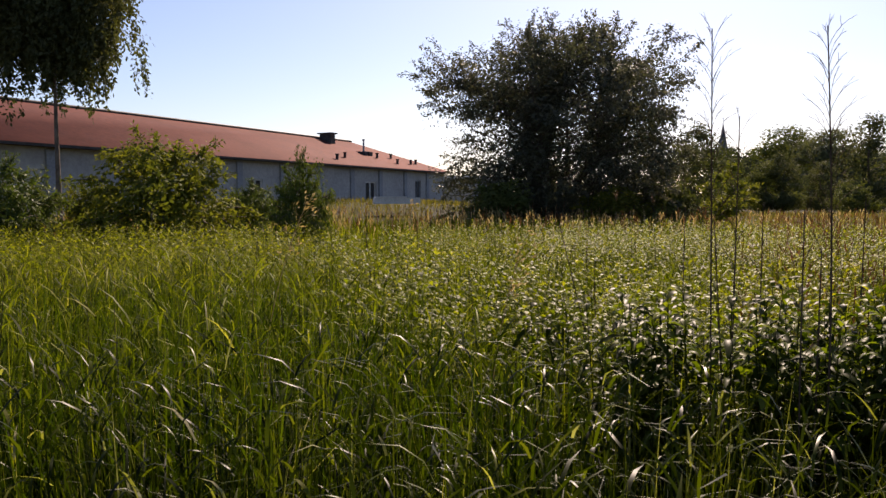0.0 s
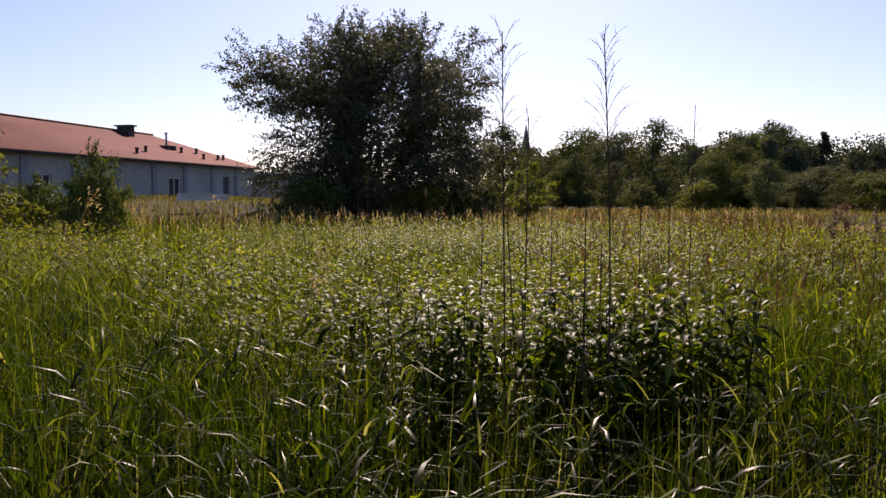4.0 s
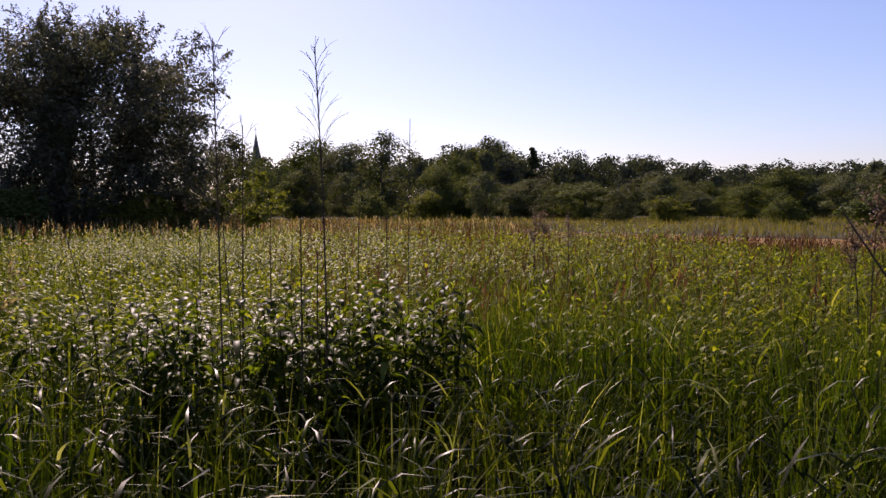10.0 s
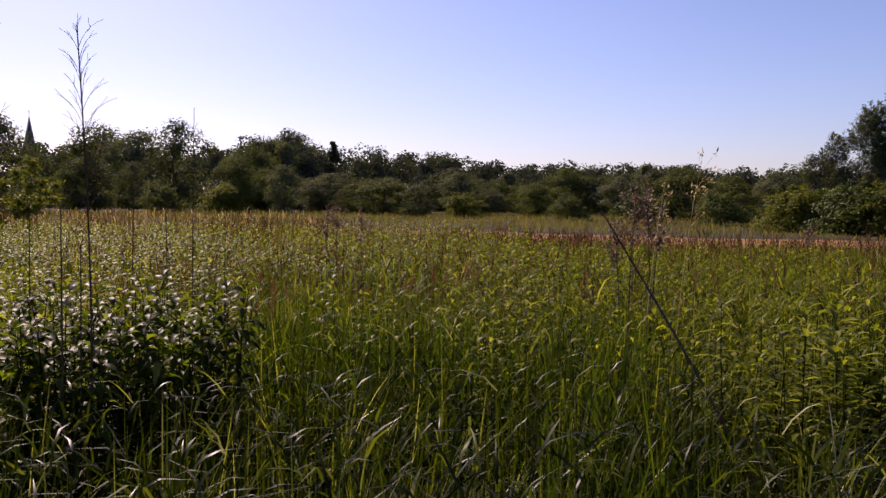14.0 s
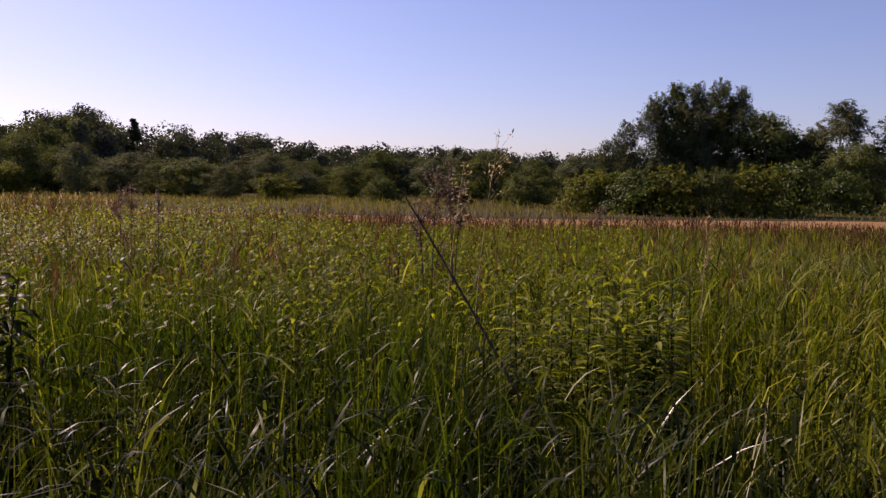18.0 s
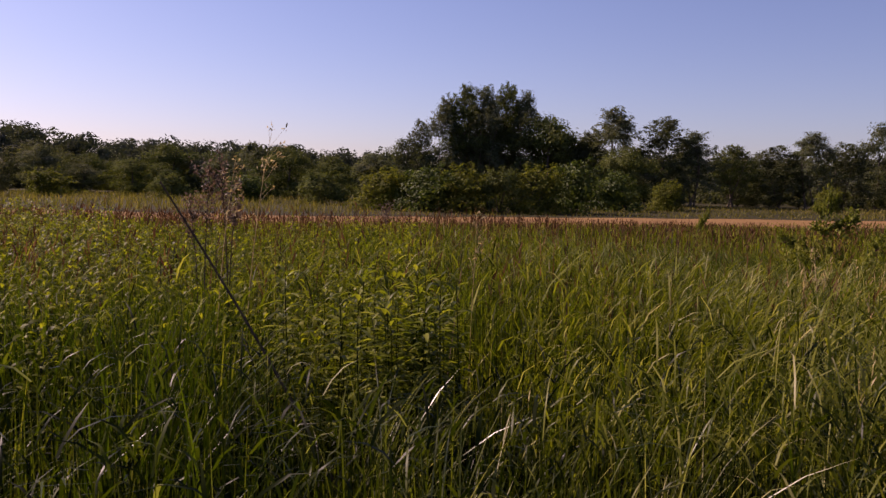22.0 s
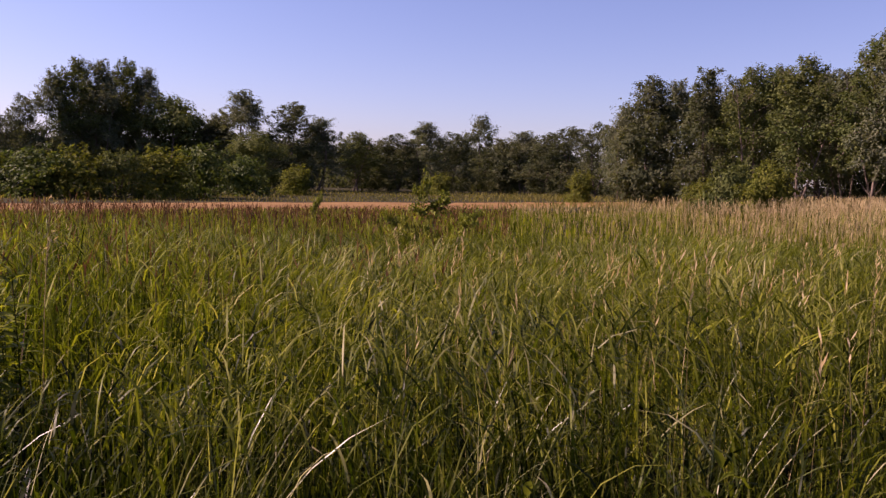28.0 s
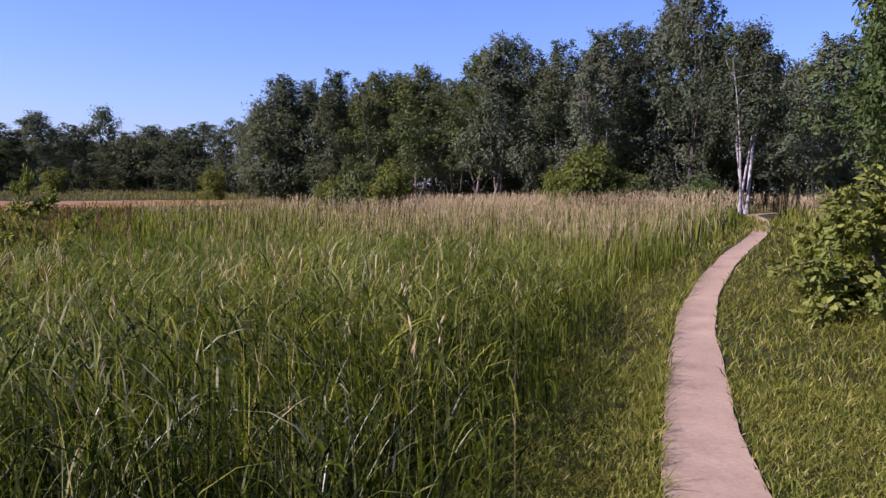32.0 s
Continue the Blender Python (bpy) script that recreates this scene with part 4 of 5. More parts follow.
def trodden(x, y):
    """0 where the grass is flattened round the standing place, 1 where the stand begins."""
    near = np.interp(bearing_of(x, y), (-40, -15, 2, 55, 72, 90, 120), (2.7, 2.3, 1.3, 1.3, 1.7, 2.4, 2.4))
    return ease(0, 0.7, np.hypot(x, y) - near)


def tallness(x, y):
    """0 on the path and its mown verge, 1 in the standing meadow."""
    d = from_path(x, y)
    far = ease(11, 19, np.hypot(x, y))
    return np.where(d > 0, ease(0.75 - 0.4 * far, 2.1 - 0.9 * far, d), ease(2.8 - 2.2 * far, 6.0 - 4.4 * far, -d) * 0.85) * trodden(x, y)


def on_strip(x, y):
    az, r = bearing_of(x, y), np.hypot(x, y)
    s = strip_range(az)
    return (az > 22) & (az < 113) & (r > s - 9) & (r < s + 0.3)


def base_of(x, y):
    return np.stack([x, y, ground_z(x, y) - 0.03], 1)


def cap(x, y, h):
    """The sward runs lower towards the mown strip."""
    az, r = bearing_of(x, y), np.hypot(x, y)
    s = strip_range(az) - 5
    low = np.clip(1.6 * (1 - r / s), 0.16, 2.0)
    m = ease(30, 40, az) * (1 - ease(108, 116, az)) * ease(9, 16, r)
    h = np.where(r < s + 6, np.minimum(h, low * m + 2.0 * (1 - m)), h)
    return h * (1 - 0.28 * ease(72, 95, az) * ease(5, 9, r) * (1 - ease(109, 115, az))) * (1 - 0.27 * ease(104, 112, az) * ease(7, 14, r))


def meadow():
    g = np.random.default_rng(17)
    b = Build()
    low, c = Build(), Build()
    for n, r0, r1, w0, w1, h0, h1, rows in ((11000, 1.1, 3.6, 0.007, 0.015, 0.5, 1.15, 6), (4500, 1.1, 4.2, 0.007, 0.014, 0.12, 0.45, 4), (28000, 3.6, 8, 0.007, 0.014, 0.5, 1.2, 4), (62000, 8, 18, 0.009, 0.017, 0.55, 1.1, 4), (46000, 18, 38, 0.025, 0.045, 0.45, 0.9, 3)):
        x, y = spread(g, n, r0, r1)
        t = tallness(x, y)
        keep = (g.uniform(0, 1, n) < t * 1.8 * (tufted(x, y) if r1 < 9 else 1.0)) & ~on_strip(x, y)
        x, y, t = x[keep], y[keep], t[keep]
        n = len(x)
        h = g.uniform(h0, h1, n) * (0.35 + 0.65 * t) * (1 + 0.12 * swell(x, y))
        h = cap(x, y, h) * clearing(x, y)
        arch = np.where(bearing_of(x, y) > 94, 2.0, 3.4 if r0 < 2 else 2.4)
        way = 4.0 * swell(x * 0.8, y * 0.8) + g.normal(0, 0.9, n)
        # towards low bearings most blades take the darker reed colour, painting their backlit shade
        fresh = (g.uniform(0, 1, n) < 0.65 * (1 - ease(2, 14, bearing_of(x, y)))) & (r1 < 9) & (r0 > 2)
        # blades of the near rings go to the build with the shade-darkened colour
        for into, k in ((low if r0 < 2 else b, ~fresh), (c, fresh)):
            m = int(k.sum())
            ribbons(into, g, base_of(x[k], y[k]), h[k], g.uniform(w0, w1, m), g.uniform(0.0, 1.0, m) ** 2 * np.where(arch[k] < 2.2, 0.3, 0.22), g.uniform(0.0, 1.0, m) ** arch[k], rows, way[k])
    # short leaf blades that branch off the standing stems
    for n, r0, r1, w0, w1 in ((12000, 1.2, 4.5, 0.007, 0.013), (32000, 4.5, 11, 0.008, 0.014)):
        x, y = spread(g, n, r0, r1)
        t = tallness(x, y)
        keep = g.uniform(0, 1, n) < t
        x, y, t = x[keep], y[keep], t[keep]
        n = len(x)
        p = base_of(x, y)
        p[:, 2] += cap(x, y, g.uniform(0.4, 0.98, n) * (0.4 + 0.6 * t) * (1 + 0.12 * swell(x, y))) * clearing(x, y)
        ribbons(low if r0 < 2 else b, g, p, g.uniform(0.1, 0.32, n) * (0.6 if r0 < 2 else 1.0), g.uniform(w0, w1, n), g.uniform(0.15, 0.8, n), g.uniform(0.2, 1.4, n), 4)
    for n, r0, r1, a0, a1 in ((2400, 3.4, 9, -36, 10), (260, 1.6, 3.0, 0, 60), (2000, 2.6, 7, 34, 60), (500, 3, 8, 60, 112)):
        x, y = spread(g, n, r0, r1, a0, a1)
        k = (swell(x * 1.3, y * 1.3) > -0.2) & (tallness(x, y) > 0.9)
        x, y = x[k], y[k]
        n = len(x)
        for q in range(3):
            ribbons(c, g, base_of(x + g.normal(size=n) * 0.02, y + g.normal(size=n) * 0.02), g.uniform(0.8, 1.3, n) * (0.72 if r0 < 2 else 1.0) * clearing(x, y), g.uniform(0.009, 0.016, n), g.uniform(0.02, 0.16, n), g.uniform(0, 0.5, n), 5)
    # broad pale leaves that hang from the culms where the light falls on them from behind the walker
    lb = Build()
    for n, r0, r1, w0, w1 in ((5000, 2.2, 5, 0.005, 0.010), (34000, 5, 12, 0.006, 0.011)):
        x, y = spread(g, n, r0, r1, 70, 160)
        t = tallness(x, y)
        keep = g.uniform(0, 1, n) < t * ease(72, 94, bearing_of(x, y))
        x, y, t = x[keep], y[keep], t[keep]
        n = len(x)
        p = base_of(x, y)
        p[:, 2] += cap(x, y, g.uniform(0.55, 1.05, n) * (0.4 + 0.6 * t) * (1 + 0.12 * swell(x, y)))
        ribbons(lb, g, p, g.uniform(0.12, 0.3, n), g.uniform(w0, w1, n), g.uniform(0.1, 0.6, n), g.uniform(0.4, 1.4, n), 4, 4.0 * swell(x * 0.8, y * 0.8) + g.normal(0, 0.9, n))
    tagged(part("grass_leaves", lb, M_BLADE), "pale broad grass leaves hanging from the culms", "grass", kind="stuff")
    # matted blades low in the stand, coloured near black as shade in its gaps
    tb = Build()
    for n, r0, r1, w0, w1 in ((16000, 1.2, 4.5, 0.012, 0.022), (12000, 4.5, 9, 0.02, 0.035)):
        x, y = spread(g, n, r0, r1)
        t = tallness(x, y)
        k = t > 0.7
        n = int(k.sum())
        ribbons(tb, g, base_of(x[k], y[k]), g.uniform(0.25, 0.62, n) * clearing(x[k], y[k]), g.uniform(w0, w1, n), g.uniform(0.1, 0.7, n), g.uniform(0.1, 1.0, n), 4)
    tagged(part("old_grass", tb, M_GAP_SHADE), "matted near-black blades that paint the shade low in the stand", "grass", kind="stuff")
    # the meadow goes on behind the walker
    x, y = spread(g, 16000, 1.6, 16, 160, 324)
    d = np.abs(from_path(x, y))
    k = d > 0.3
    n = int(k.sum())
    ribbons(b, g, base_of(x[k], y[k]), g.uniform(0.15, 0.35, n) * (1 + 2.0 * ease(1.5, 4.0, d[k])), g.uniform(0.014, 0.026, n), g.uniform(0.05, 0.5, n), g.uniform(0, 1, n), 3)
    tagged(part("dark_grass", low, M_SHADED), "near grass coloured darker for shade, with some bleached dead blades", "grass", kind="stuff")
    tagged(part("reed_grass", c, M_REED), "upright fresh green reed grass in loose tufts, and meadow blades darkened for shade", "grass", kind="stuff")
    tagged(part("tall_grass", b, M_GRASS), "tall green meadow grass with long thin arching blades", "grass", kind="stuff")

    b = Build()
    x, y = spread(g, 8000, 1.2, 7.0)
    t = tallness(x, y)
    cl = np.where((np.hypot(x - 1.75, y - 1.75) < 0.5) | (np.hypot(x - 2.6, y - 0.95) < 0.55), 1.0, np.sin(1.7 * x + 0.3) * np.sin(1.9 * y + 1.0) - 0.25)
    keep = (g.uniform(0, 1, len(x)) < t * (0.1 + 0.9 * (cl > 0.05)))
    x, y = x[keep], y[keep]
    n = len(x)
    ribbons(b, g, base_of(x, y), g.uniform(0.4, 1.15, n) * clearing(x, y), g.uniform(0.009, 0.017, n), g.uniform(0.02, 0.3, n), g.uniform(0.0, 1.1, n) ** 1.8, 6)
    tagged(part("sedge", b, M_SEDGE), "broad glossy sedge blades arching over the grass", "grass", kind="stuff")

    b = Build()
    for n, r0, r1, wd, h0, h1 in ((70000, 1.2, 5, 0.006, 0.025, 0.085), (70000, 5, 8, 0.007, 0.03, 0.09), (60000, 7, 15, 0.01, 0.04, 0.16), (44000, 15, 28, 0.02, 0.06, 0.22)):
        x, y = spread(g, n, r0, r1, 98, 164)
        d = from_path(x, y)
        rr = np.hypot(x, y)
        keep = ((np.abs(d) > np.interp(rr, (4, 8, 18), (0.262, 0.222, 0.185)) + g.uniform(0, 0.06, n)) | ((rr > 22) & (rr < 25.5))) & (tallness(x, y) < 0.95) & (np.abs(d) < 5)
        x, y, d = x[keep], y[keep], d[keep]
        n = len(x)
        h = g.uniform(h0, h1, n) * (1 + 1.2 * ease(0.9, 2.5, np.abs(d)) + 0.9 * (1 - ease(0.28, 0.5, np.where(d > 0, d, 9.0))))
        ribbons(b, g, base_of(x, y), h, wd * g.uniform(0.6, 1.3, n), g.uniform(0.1, 0.9, n), g.uniform(0, 1, n), 3)
    tagged(part("verge_grass", b, M_VERGE), "short yellowish green grass along the footpath", "grass", kind="stuff")

    b = Build()

    def heads(x, y, h0, h1, w, head, many, wh):
        n = len(x)
        h = cap(x, y, g.uniform(h0, h1, n)) * g.uniform(1.0, 1.2, n)
        base = base_of(x, y)
        lean = g.uniform(0.0, 0.16, n)
        way = g.uniform(0, 6.28, n)
        ribbons(b, g, base, h, np.full(n, w), lean, np.zeros(n), 3, way)
        tip = base + np.stack([np.cos(way) * lean * h, np.sin(way) * lean * h, h * (1 - 0.15 * lean)], 1)
        p = np.repeat(tip, many, 0)
        p[:, 2] -= np.tile(np.linspace(0, head * 1.5, many), n)
        leaves(b, g, p, head, wh, np.tile([[0, 0, 1.6]], (len(p), 1)), 0.0)

    for n, r0, r1, a0, a1, h0, h1, w, hd, wh in ((6500, 14, 30, 104, 150, 0.7, 1.2, 0.004, 0.11, 0.009), (4200, 30, 45, 104, 150, 0.7, 1.05, 0.009, 0.14, 0.03), (300, 3, 9, 95, 140, 0.9, 1.15, 0.003, 0.06, 0.008), (900, 24, 38, -30, 40, 0.7, 1.0, 0.010, 0.14, 0.03)):
        x, y = spread(g, n, r0, r1, a0, a1)
        k = (g.uniform(0, 1, n) < tallness(x, y) ** 2 * np.where(r1 > 10, 0.15 + 0.85 * ease(108, 128, bearing_of(x, y)), 1.0) + (a0 < 0)) & ~on_strip(x, y)
        heads(x[k], y[k], h0, h1, w, hd, 4, wh)
    tagged(part("ripe_grass", b, M_DRY), "straw-coloured ripe grass with pale seed heads", "grass", kind="stuff")

    b = Build()
    x, y = spread(g, 56000, 34, 85)
    az, r = bearing_of(x, y), np.hypot(x, y)
    k = ~on_strip(x, y) & (tallness(x, y) > 0.5)
    n = int(k.sum())
    az = az[k]
    low_ = 1 - 0.55 * ease(64, 70, az) * (1 - ease(98, 106, az))
    ribbons(b, g, base_of(x[k], y[k]), g.uniform(0.22, 0.6, n) * low_, g.uniform(0.03, 0.06, n), g.uniform(0.02, 0.3, n), g.uniform(0, 0.6, n), 3)
    tagged(part("rough_sward", b, M_FAR), "rough brownish green grass in front of the trees", "grass", kind="stuff")

    b = Build()
    for n, r0, r1, a0, a1, w, hd, wh in ((3400, 14, 30, 22, 104, 0.007, 0.14, 0.02), (1200, 5.5, 14, 20, 100, 0.005, 0.12, 0.013), (500, 22, 40, -30, 28, 0.01, 0.14, 0.04)):
        x, y = spread(g, n, r0, r1, a0, a1)
        k = ~on_strip(x, y) & (tallness(x, y) > 0.6)
        heads(x[k], y[k], 0.7, 1.05, w, hd, 4, wh)
    tagged(part("seeding_grass", b, M_RED), "reddish brown seed heads standing over the meadow", "grass", kind="stuff")


def herbs(b, sb2, g, x, y, h0, h1, per, ln, wd, lo=0.25):
    """Upright leafy stems with drooping lance-shaped leaves."""
    n = len(x)
    base = base_of(x, y)
    h = g.uniform(h0, h1, n)
    lean = g.normal(size=(n, 2)) * 0.07
    ribbons(sb2, g, base, h, np.full(n, 0.006), np.hypot(lean[:, 0], lean[:, 1]), np.zeros(n), 3, np.arctan2(lean[:, 1], lean[:, 0]))
    t = np.tile(np.linspace(lo, 1.0, per), n) ** 0.8
    p = np.repeat(base, per, 0)
    hh = np.repeat(h, per)
    p[:, :2] += np.repeat(lean, per, 0) * (hh * t)[:, None]
    p[:, 2] += hh * t
    a = np.tile(np.arange(per) * 2.4, n) + np.repeat(g.uniform(0, 6.28, n), per)
    k = len(p)
    d = np.stack([np.cos(a), np.sin(a), g.uniform(-0.1, 0.5, k) + 0.7 * (t > 0.93)], 1)
    d /= np.linalg.norm(d, axis=1, keepdims=True)
    s = np.stack([-np.sin(a), np.cos(a), g.normal(size=k) * 0.25], 1)
    L = (ln * g.uniform(0.6, 1.2, k) * (1.05 - 0.45 * t))[:, None]
    Wd = (wd * g.uniform(0.7, 1.2, k))[:, None]
    dz = np.array([[0, 0, 1.0]])
    m1 = p + d * L * 0.38
    m2 = p + d * L * 0.72 - dz * L * 0.12
    tip = p + d * L - dz * L * 0.34
    fold = dz * Wd * 0.2
    v = np.stack([p, m1 - s * Wd * 0.5 + fold, m1 + s * Wd * 0.5 + fold, m2 - s * Wd * 0.36 + fold, m2 + s * Wd * 0.36 + fold, tip], 1)
    i = np.arange(k)[:, None] * 6
    b.add(v, [i + np.array([[0, 2, 1]]), i + np.array([[3, 4, 5]]), i + np.array([[1, 2, 4, 3]])])


def herb_plant(name, seed, height, per, ln, wd, lo, hang, material, label, group):
    """One upright herb: a thin stem with lance-shaped leaves set round it, each arching over."""
    g = np.random.default_rng(seed)
    home = tagged(new(name), label, "wild plant", group)
    b = Build()
    line = bent(g, (0, 0, -0.03), (g.normal() * 0.06, g.normal() * 0.06, height), 6, 0.02)
    tube(b, line, np.linspace(0.0045, 0.0018, 6), 5)
    part("stem", b, M_SEDGE, home)
    for k in range(per):
        t = (lo + (1 - lo) * k / (per - 1)) ** 0.85
        p = np.array([np.interp(t, np.linspace(0, 1, 6), line[:, i]) for i in range(3)])
        a = k * 2.4 + g.normal() * 0.3
        rise = g.uniform(0.0, 0.5) + (0.7 if t > 0.93 else 0.0)
        d = np.array([math.cos(a), math.sin(a), rise]) / math.hypot(1, rise)
        side = np.array([-math.sin(a), math.cos(a), g.normal() * 0.2])
        L, w = ln * g.uniform(0.7, 1.2) * (1.1 - 0.4 * t), wd * g.uniform(0.75, 1.2)
        mids, rows = [], (0.0, 0.3, 0.62, 1.0)
        for r, q in zip(rows, (0.12, 1.0, 0.8, 0.0)):
            c = p + d * L * r - np.array([0, 0, hang * L * r ** 2])
            mids += [c - side * w * 0.5 * q + [0, 0, w * 0.22 * q], c, c + side * w * 0.5 * q + [0, 0, w * 0.22 * q]] if q else [c]
        b = Build()
        b.add(mids, [np.array([(0, 1, 4, 3), (1, 2, 5, 4), (3, 4, 7, 6), (4, 5, 8, 7)]), np.array([(6, 7, 9), (7, 8, 9)])])
        part("leaf", b, material, home)
    return home


def scatter(kinds, places, g):
    """Sets the plants down at the places, the first of each kind itself and then copies of it."""
    for k, (x, y, size) in enumerate(places):
        ob = kinds[k % len(kinds)]
        m = pose(x, y, float(ground_z(x, y)) - 0.03, 0, 0, g.uniform(0, 360)) @ Matrix.Scale(size, 4)
        if k < len(kinds):
            ob.matrix_basis = m
        else:
            c = copy_thing(ob, pose(0, 0, 0))
            c.matrix_basis = m


def disc(g, cx, cy, rx, ry, n, h0, h1):
    r, a = np.sqrt(g.uniform(0, 1, n)), g.uniform(0, 2 * math.pi, n)
    return list(zip(cx + r * np.cos(a) * rx, cy + r * np.sin(a) * ry, g.uniform(h0, h1, n)))


def herb_things():
    g = np.random.default_rng(31)
    dark = "upright dark green herb with glossy hanging lance-shaped leaves"
    kinds = [herb_plant("nettle", 300 + k, 1.0, 24, 0.15, 0.034, 0.3, 0.6, M_HERB, dark, "dense herb bed") for k in range(5)]
    scatter(kinds, disc(g, 1.72, 4.1, 0.85, 0.62, 130, 0.98, 1.22) + disc(g, 0.8, 4.9, 0.36, 0.36, 16, 0.95, 1.12) + disc(g, 0.25, 2.5, 0.3, 0.25, 9, 0.6, 0.8) + disc(g, 4.05, 1.5, 0.32, 0.3, 10, 0.8, 0.95), g)
    pale = "upright yellow-green herb with whorls of narrow leaves"
    kinds = [herb_plant("goldenrod", 320 + k, 1.0, 30, 0.14, 0.02, 0.3, 0.35, M_WHORL, pale, "clump of tall herbs") for k in range(4)]
    scatter(kinds, disc(g, 4.05, 1.5, 0.45, 0.42, 36, 0.96, 1.2), g)
    low = "small bright green herb low among the grass"
    kinds = [herb_plant("low_herb", 340 + k, 0.6, 12, 0.09, 0.03, 0.3, 0.3, M_GOLD, low, "low herbs in the grass") for k in range(3)]
    scatter(kinds, [(x, y, h) for x, y, h in zip(*spread(g, 40, 1.6, 3.0, -10, 130), g.uniform(0.8, 1.25, 40)) if tallness(np.array([x]), np.array([y]))[0] > 0.6], g)


def herb_beds():
    g = np.random.default_rng(29)
    s = Build()
    b2 = Build()
    x, y = spread(g, 6000, 4.8, 19, -33, 52)
    k = (swell(x * 0.6, y * 0.6) > -0.35) & ((bearing_of(x, y) > -6) | (np.hypot(x, y) > 9.5))
    herbs(b2, s, g, x[k], y[k], 0.92, 1.22, 15, 0.125, 0.026, 0.5)
    x, y = spread(g, 1300, 4.0, 13, 48, 72)
    herbs(b2, s, g, x, y, 0.8, 1.12, 14, 0.11, 0.022, 0.45)
    tagged(part("goldenrod_bed", b2, M_GOLD), "sunlit yellow-green leafy herbs among the grass", "herbs", kind="stuff")
    tagged(part("herb_stems", s, M_SEDGE), "thin upright green stems of the herbs", "herbs", kind="stuff")


def dead_stalk(bearing, dist, height, lean, twigs, seed, label, thick=0.006):
    """A dry brown stalk with fine upswept twigs in its upper half."""
    g = np.random.default_rng(seed)
    x, y = polar(bearing, dist)
    home = new("dead_stalk")
    home.location = (x, y, float(ground_z(x, y)) - 0.03)
    tagged(home, label, "dead plant", "dead stalks")
    b = Build()
    ln = bent(g, (0, 0, 0), (lean[0], lean[1], height), 10, 0.005)
    tube(b, ln, np.linspace(thick, thick * 0.4, 10), 5)
    part("stem", b, M_STALK, home)
    for k in range(twigs):
        b = Build()
        t = 0.62 + 0.37 * (k + g.uniform(0, 1)) / max(twigs, 1)
        p = np.array([np.interp(t, np.linspace(0, 1, 10), ln[:, i]) for i in range(3)])
        a = k * 2.4 + g.normal() * 0.4
        L = g.uniform(0.12, 0.2) * (1.5 - 0.8 * t)
        u = np.linspace(0, 1, 6)
        m = p + np.stack([np.cos(a) * L * (0.35 * u + 0.4 * u ** 2), np.sin(a) * L * (0.35 * u + 0.4 * u ** 2), L * (1.15 * u - 0.3 * u ** 2.5)], 1)
        tube(b, m, np.linspace(0.0014, 0.0008, 6), 3)
        for q in range(2):
            c = m[2 + q]
            e = c + np.array([math.cos(a + g.normal() * 0.6) * 0.6, math.sin(a + g.normal() * 0.6) * 0.6, 0.8]) * L * g.uniform(0.25, 0.45)
            tube(b, bent(g, c, e, 3, 0.05), [0.001, 0.0009, 0.0007], 3)
        part("twig", b, M_STALK, home)
    return home


def stalks():
    dead_stalk(18.1, 4.05, 2.36, (-0.02, 0.0), 34, 1, "tall dry brown stalk with fine upswept twigs")
    dead_stalk(18.9, 4.1, 2.0, (0.05, 0.02), 12, 2, "tall dry brown stalk with fine upswept twigs")
    dead_stalk(24.0, 3.85, 2.3, (0.0, 0.0), 34, 3, "tall dry brown stalk with fine upswept twigs")
    dead_stalk(23.0, 3.8, 1.6, (0.0, 0.0), 4, 4, "dry brown stalk with few twigs")
    for bb, d, h, ln, sd in ((19.4, 4.3, 1.55, (-0.1, 0.0), 5), (20.6, 4.6, 1.6, (0.03, 0), 6), (23.7, 3.9, 1.45, (0.02, 0), 7), (16.5, 5.2, 1.6, (0, 0), 8), (26.3, 5.0, 1.65, (0.02, 0), 9), (28.5, 5.6, 1.6, (-0.03, 0), 10), (29.6, 6.6, 2.3, (0.06, 0.05), 11), (12.5, 5.4, 1.5, (-0.35, 0.1), 12)):
        dead_stalk(bb, d, h, ln, 4, sd, "bare dry brown stalk standing in the herbs")
    dead_stalk(69.6, 3.6, 1.6, (0.02, 1.06), 0, 13, "dark bare stalk leaning over the grass", 0.0095)
    g = np.random.default_rng(41)
    b = Build()
    x, y = spread(g, 1300, 4.5, 18, -28, 90)
    n = len(x)
    ribbons(b, g, base_of(x, y), g.uniform(0.9, 1.42, n), g.uniform(0.007, 0.012, n), g.uniform(0, 0.15, n), np.zeros(n), 3)
    p = base_of(x, y)
    tagged(part("dry_stems", b, M_STALK), "thin dark dry stems standing in the meadow", "dead plants", kind="stuff")


def sedge_tuft(seed, blades):
    """A tuft of broad blades that fan out and arch over, mostly to one side."""
    g = np.random.default_rng(seed)
    home = new("sedge_tuft")
    for k in range(blades):
        b = Build()
        base = np.array([[g.normal() * 0.05, g.normal() * 0.05, -0.03]])
        ribbons(b, g, base, np.array([g.uniform(0.7, 1.15)]), np.array([g.uniform(0.011, 0.019)]), np.array([g.uniform(0.02, 0.18)]), np.array([g.uniform(0.1, 0.55)]), 8, np.array([g.normal(0, 0.75)]))
        part("blade", b, M_TUFT, home)
    return tagged(home, "tuft of broad silvery sedge blades arching over", "sedge", "sedge tufts")


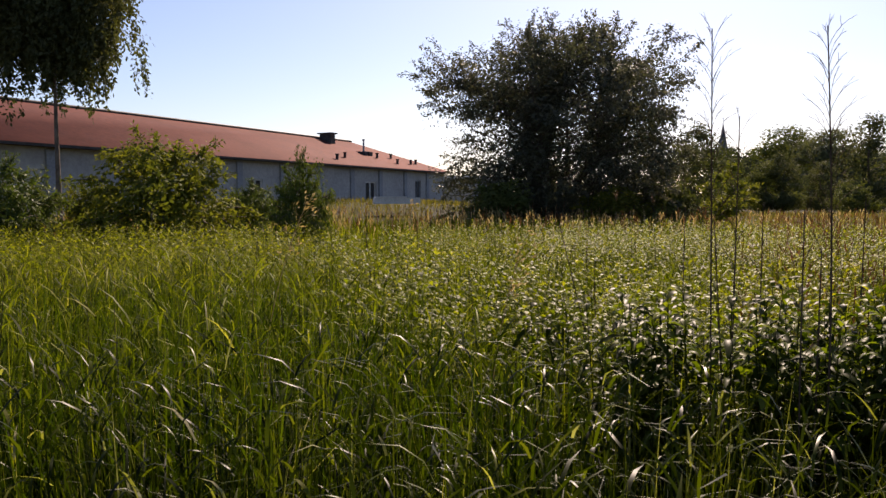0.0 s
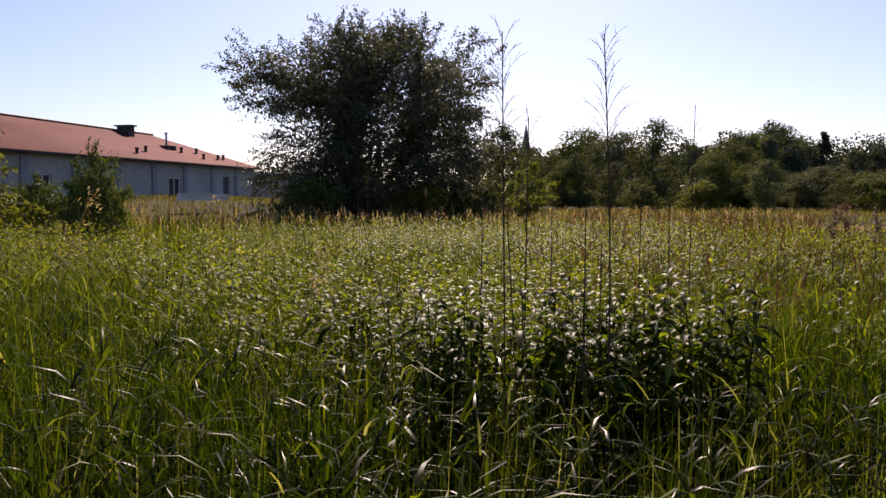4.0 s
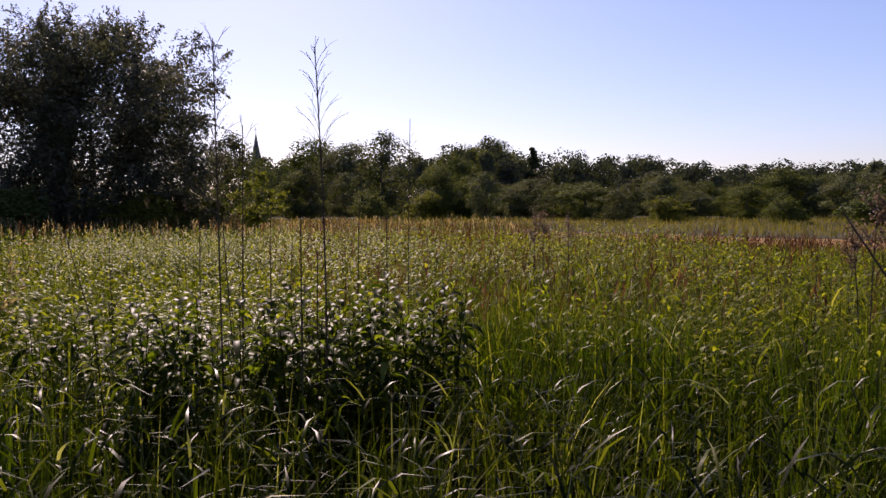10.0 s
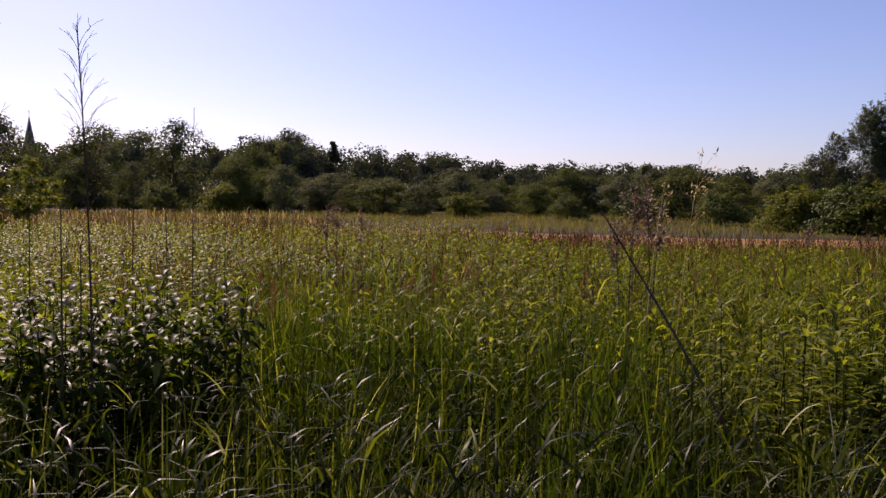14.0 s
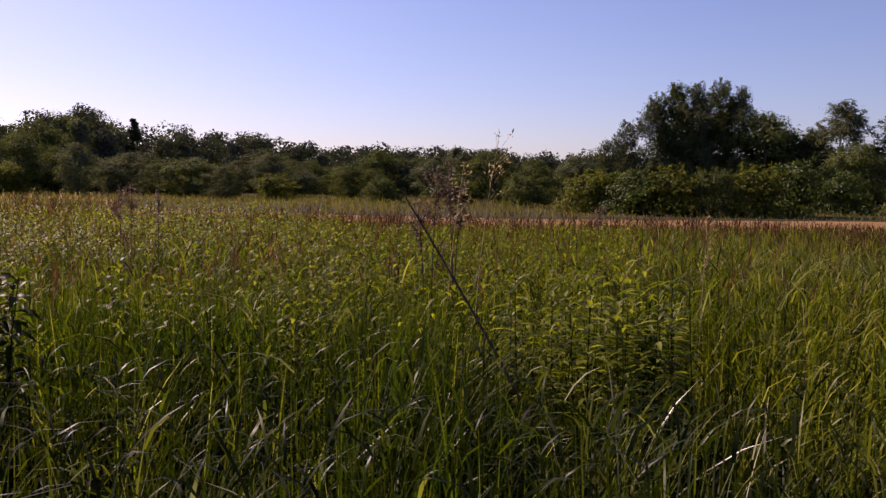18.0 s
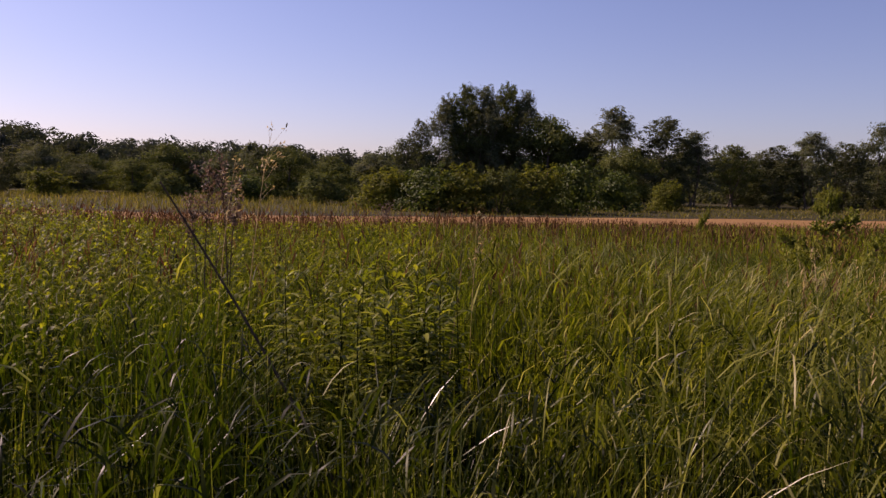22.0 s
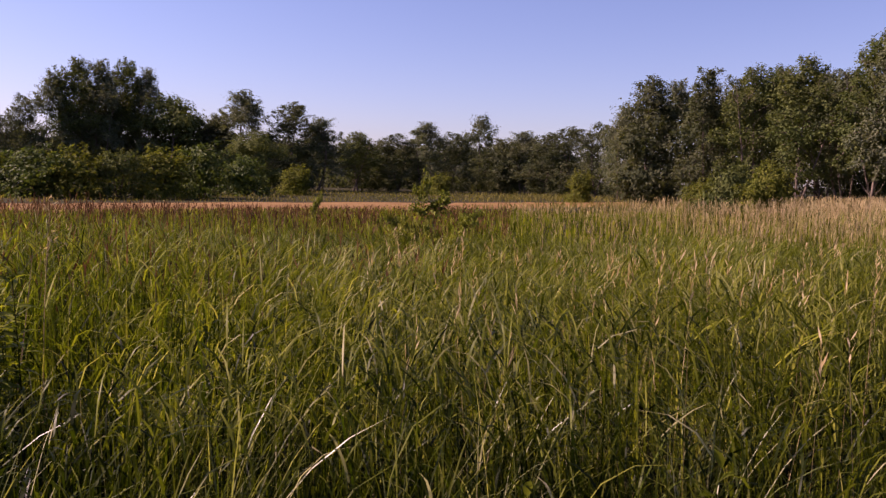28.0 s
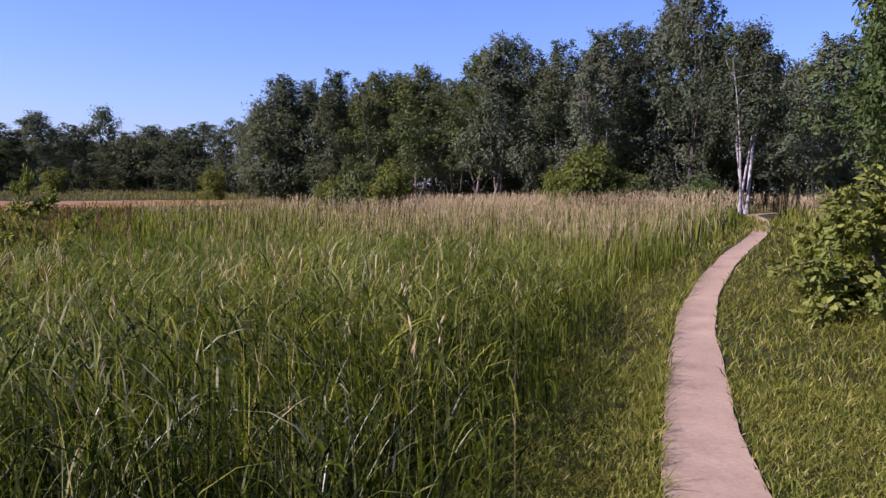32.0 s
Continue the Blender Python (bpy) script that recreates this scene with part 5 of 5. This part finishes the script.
def sedge_tufts():
    kinds = [sedge_tuft(s, n) for s, n in ((201, 38), (202, 30), (203, 22))]
    used = set()
    for x, y, k, turn in ((1.56, 1.84, 0, -40), (1.42, 1.78, 1, -20), (1.72, 1.9, 2, -60), (2.42, 2.95, 1, -30), (2.78, 2.0, 1, -40), (3.3, 1.35, 0, -60), (3.05, 1.15, 1, -95), (3.5, 0.62, 2, -70), (3.4, -0.72, 1, -110), (3.72, -1.15, 0, -80), (3.65, -1.7, 2, -120), (0.9, 2.9, 2, 10), (1.5, 2.75, 1, -15), (-0.6, 3.4, 2, 20), (3.0, 0.2, 1, -100), (2.9, -1.4, 2, -60), (2.3, 1.3, 2, -75), (2.55, 0.8, 1, -50), (2.75, 0.45, 2, -110), (2.9, -0.35, 2, -85), (3.1, -0.75, 2, -130)):
        m = Matrix.Translation((x, y, float(ground_z(x, y)))) @ Matrix.Rotation(radians(turn), 4, "Z")
        if k in used:
            copy_thing(kinds[k], m)
        else:
            used.add(k)
            kinds[k].matrix_basis = m


def seeding_dock(bearing, dist, height, lean, seed):
    """A reddish dock: a stem with whorls of small dry fruits up its top half."""
    g = np.random.default_rng(seed)
    x, y = polar(bearing, dist)
    home = new("dock_plant")
    home.location = (x, y, float(ground_z(x, y)) - 0.03)
    tagged(home, "reddish brown dock stem gone to seed", "wild plant", "seeding plants")
    b = Build()
    ln = bent(g, (0, 0, 0), (lean, lean * 0.4, height), 8, 0.02)
    tube(b, ln, np.linspace(0.007, 0.002, 8), 5)
    for k in range(5):
        c = Build()
        t = g.uniform(0.78, 0.92)
        p = np.array([np.interp(t, np.linspace(0, 1, 8), ln[:, i]) for i in range(3)])
        a = g.uniform(0, 6.28)
        e = p + np.array([math.cos(a) * 0.14, math.sin(a) * 0.14, 0.24]) * g.uniform(0.4, 0.8)
        tube(b, bent(g, p, e, 4, 0.05), np.linspace(0.003, 0.0012, 4), 3)
        q = p + (e - p) * g.uniform(0.1, 1.0, 34)[:, None] + g.normal(size=(34, 3)) * 0.014
        leaves(c, g, q, 0.022, 0.016, None, 0.2)
        tagged(part("seed_head", c, M_DOCK, home), kind="stuff")
    c = Build()
    tt = g.uniform(0.82, 1.0, 60)
    q = np.stack([np.interp(tt, np.linspace(0, 1, 8), ln[:, i]) for i in range(3)], 1) + g.normal(size=(60, 3)) * 0.016
    leaves(c, g, q, 0.022, 0.016, None, 0.2)
    part("stem", b, M_STALK, home)
    tagged(part("seed_head", c, M_DOCK, home), kind="stuff")


def seeding_tuft(bearing, dist, height, lean, seed):
    """A tall grass culm with a loose nodding panicle."""
    g = np.random.default_rng(seed)
    x, y = polar(bearing, dist)
    home = new("grass_panicle")
    home.location = (x, y, float(ground_z(x, y)) - 0.03)
    tagged(home, "tall grass culm with a loose nodding panicle", "wild plant", "seeding plants")
    b = Build()
    t = np.linspace(0, 1, 10)
    ln = np.stack([lean * t ** 2.2, 0.15 * lean * t ** 2, height * (t - 0.06 * t ** 3)], 1)
    tube(b, ln, np.linspace(0.004, 0.0012, 10), 4)
    for k in range(14):
        u = g.uniform(0.74, 0.99)
        p = np.array([np.interp(u, t, ln[:, i]) for i in range(3)])
        e = p + np.array([lean * 0.12 + g.normal() * 0.03, g.normal() * 0.04, 0.07 + g.normal() * 0.02])
        tube(b, bent(g, p, e, 3, 0.05), [0.001, 0.0009, 0.0007], 3)
        c = Build()
        leaves(c, g, e + g.normal(size=(4, 3)) * 0.008, 0.03, 0.01, np.tile([[0.8, 0, 0.5]], (4, 1)), 0.0)
        part("spikelet", c, M_DRY, home)
    part("culm", b, M_DRY, home)


for k, (bb, d, h, ln) in enumerate(((58.2, 5.4, 1.72, 0.05), (58.9, 5.6, 1.78, -0.04), (59.9, 5.5, 1.66, 0.08), (57.0, 5.8, 1.5, 0.0), (38.0, 8.5, 1.55, 0.05), (39.0, 8.8, 1.6, -0.04), (40.2, 8.6, 1.5, 0.06), (12.0, 30, 1.9, 0.1), (14.5, 31, 1.8, 0.0), (69.5, 10, 1.4, 0.0))):
    seeding_dock(bb, d, h, ln, 100 + k)
for k, (bb, d, h, ln) in enumerate(((60.4, 4.6, 1.98, 0.4), (58.6, 4.8, 1.85, 0.3), (-11.0, 5.2, 1.75, 0.3), (4.0, 4.6, 1.5, 0.2), (-3.0, 9.0, 1.75, 0.25), (75.0, 5.0, 1.45, 0.3), (97.0, 6.0, 1.3, 0.25))):
    seeding_tuft(bb, d, h, ln, 140 + k)
meadow()
herb_beds()
herb_things()
stalks()
sedge_tufts()
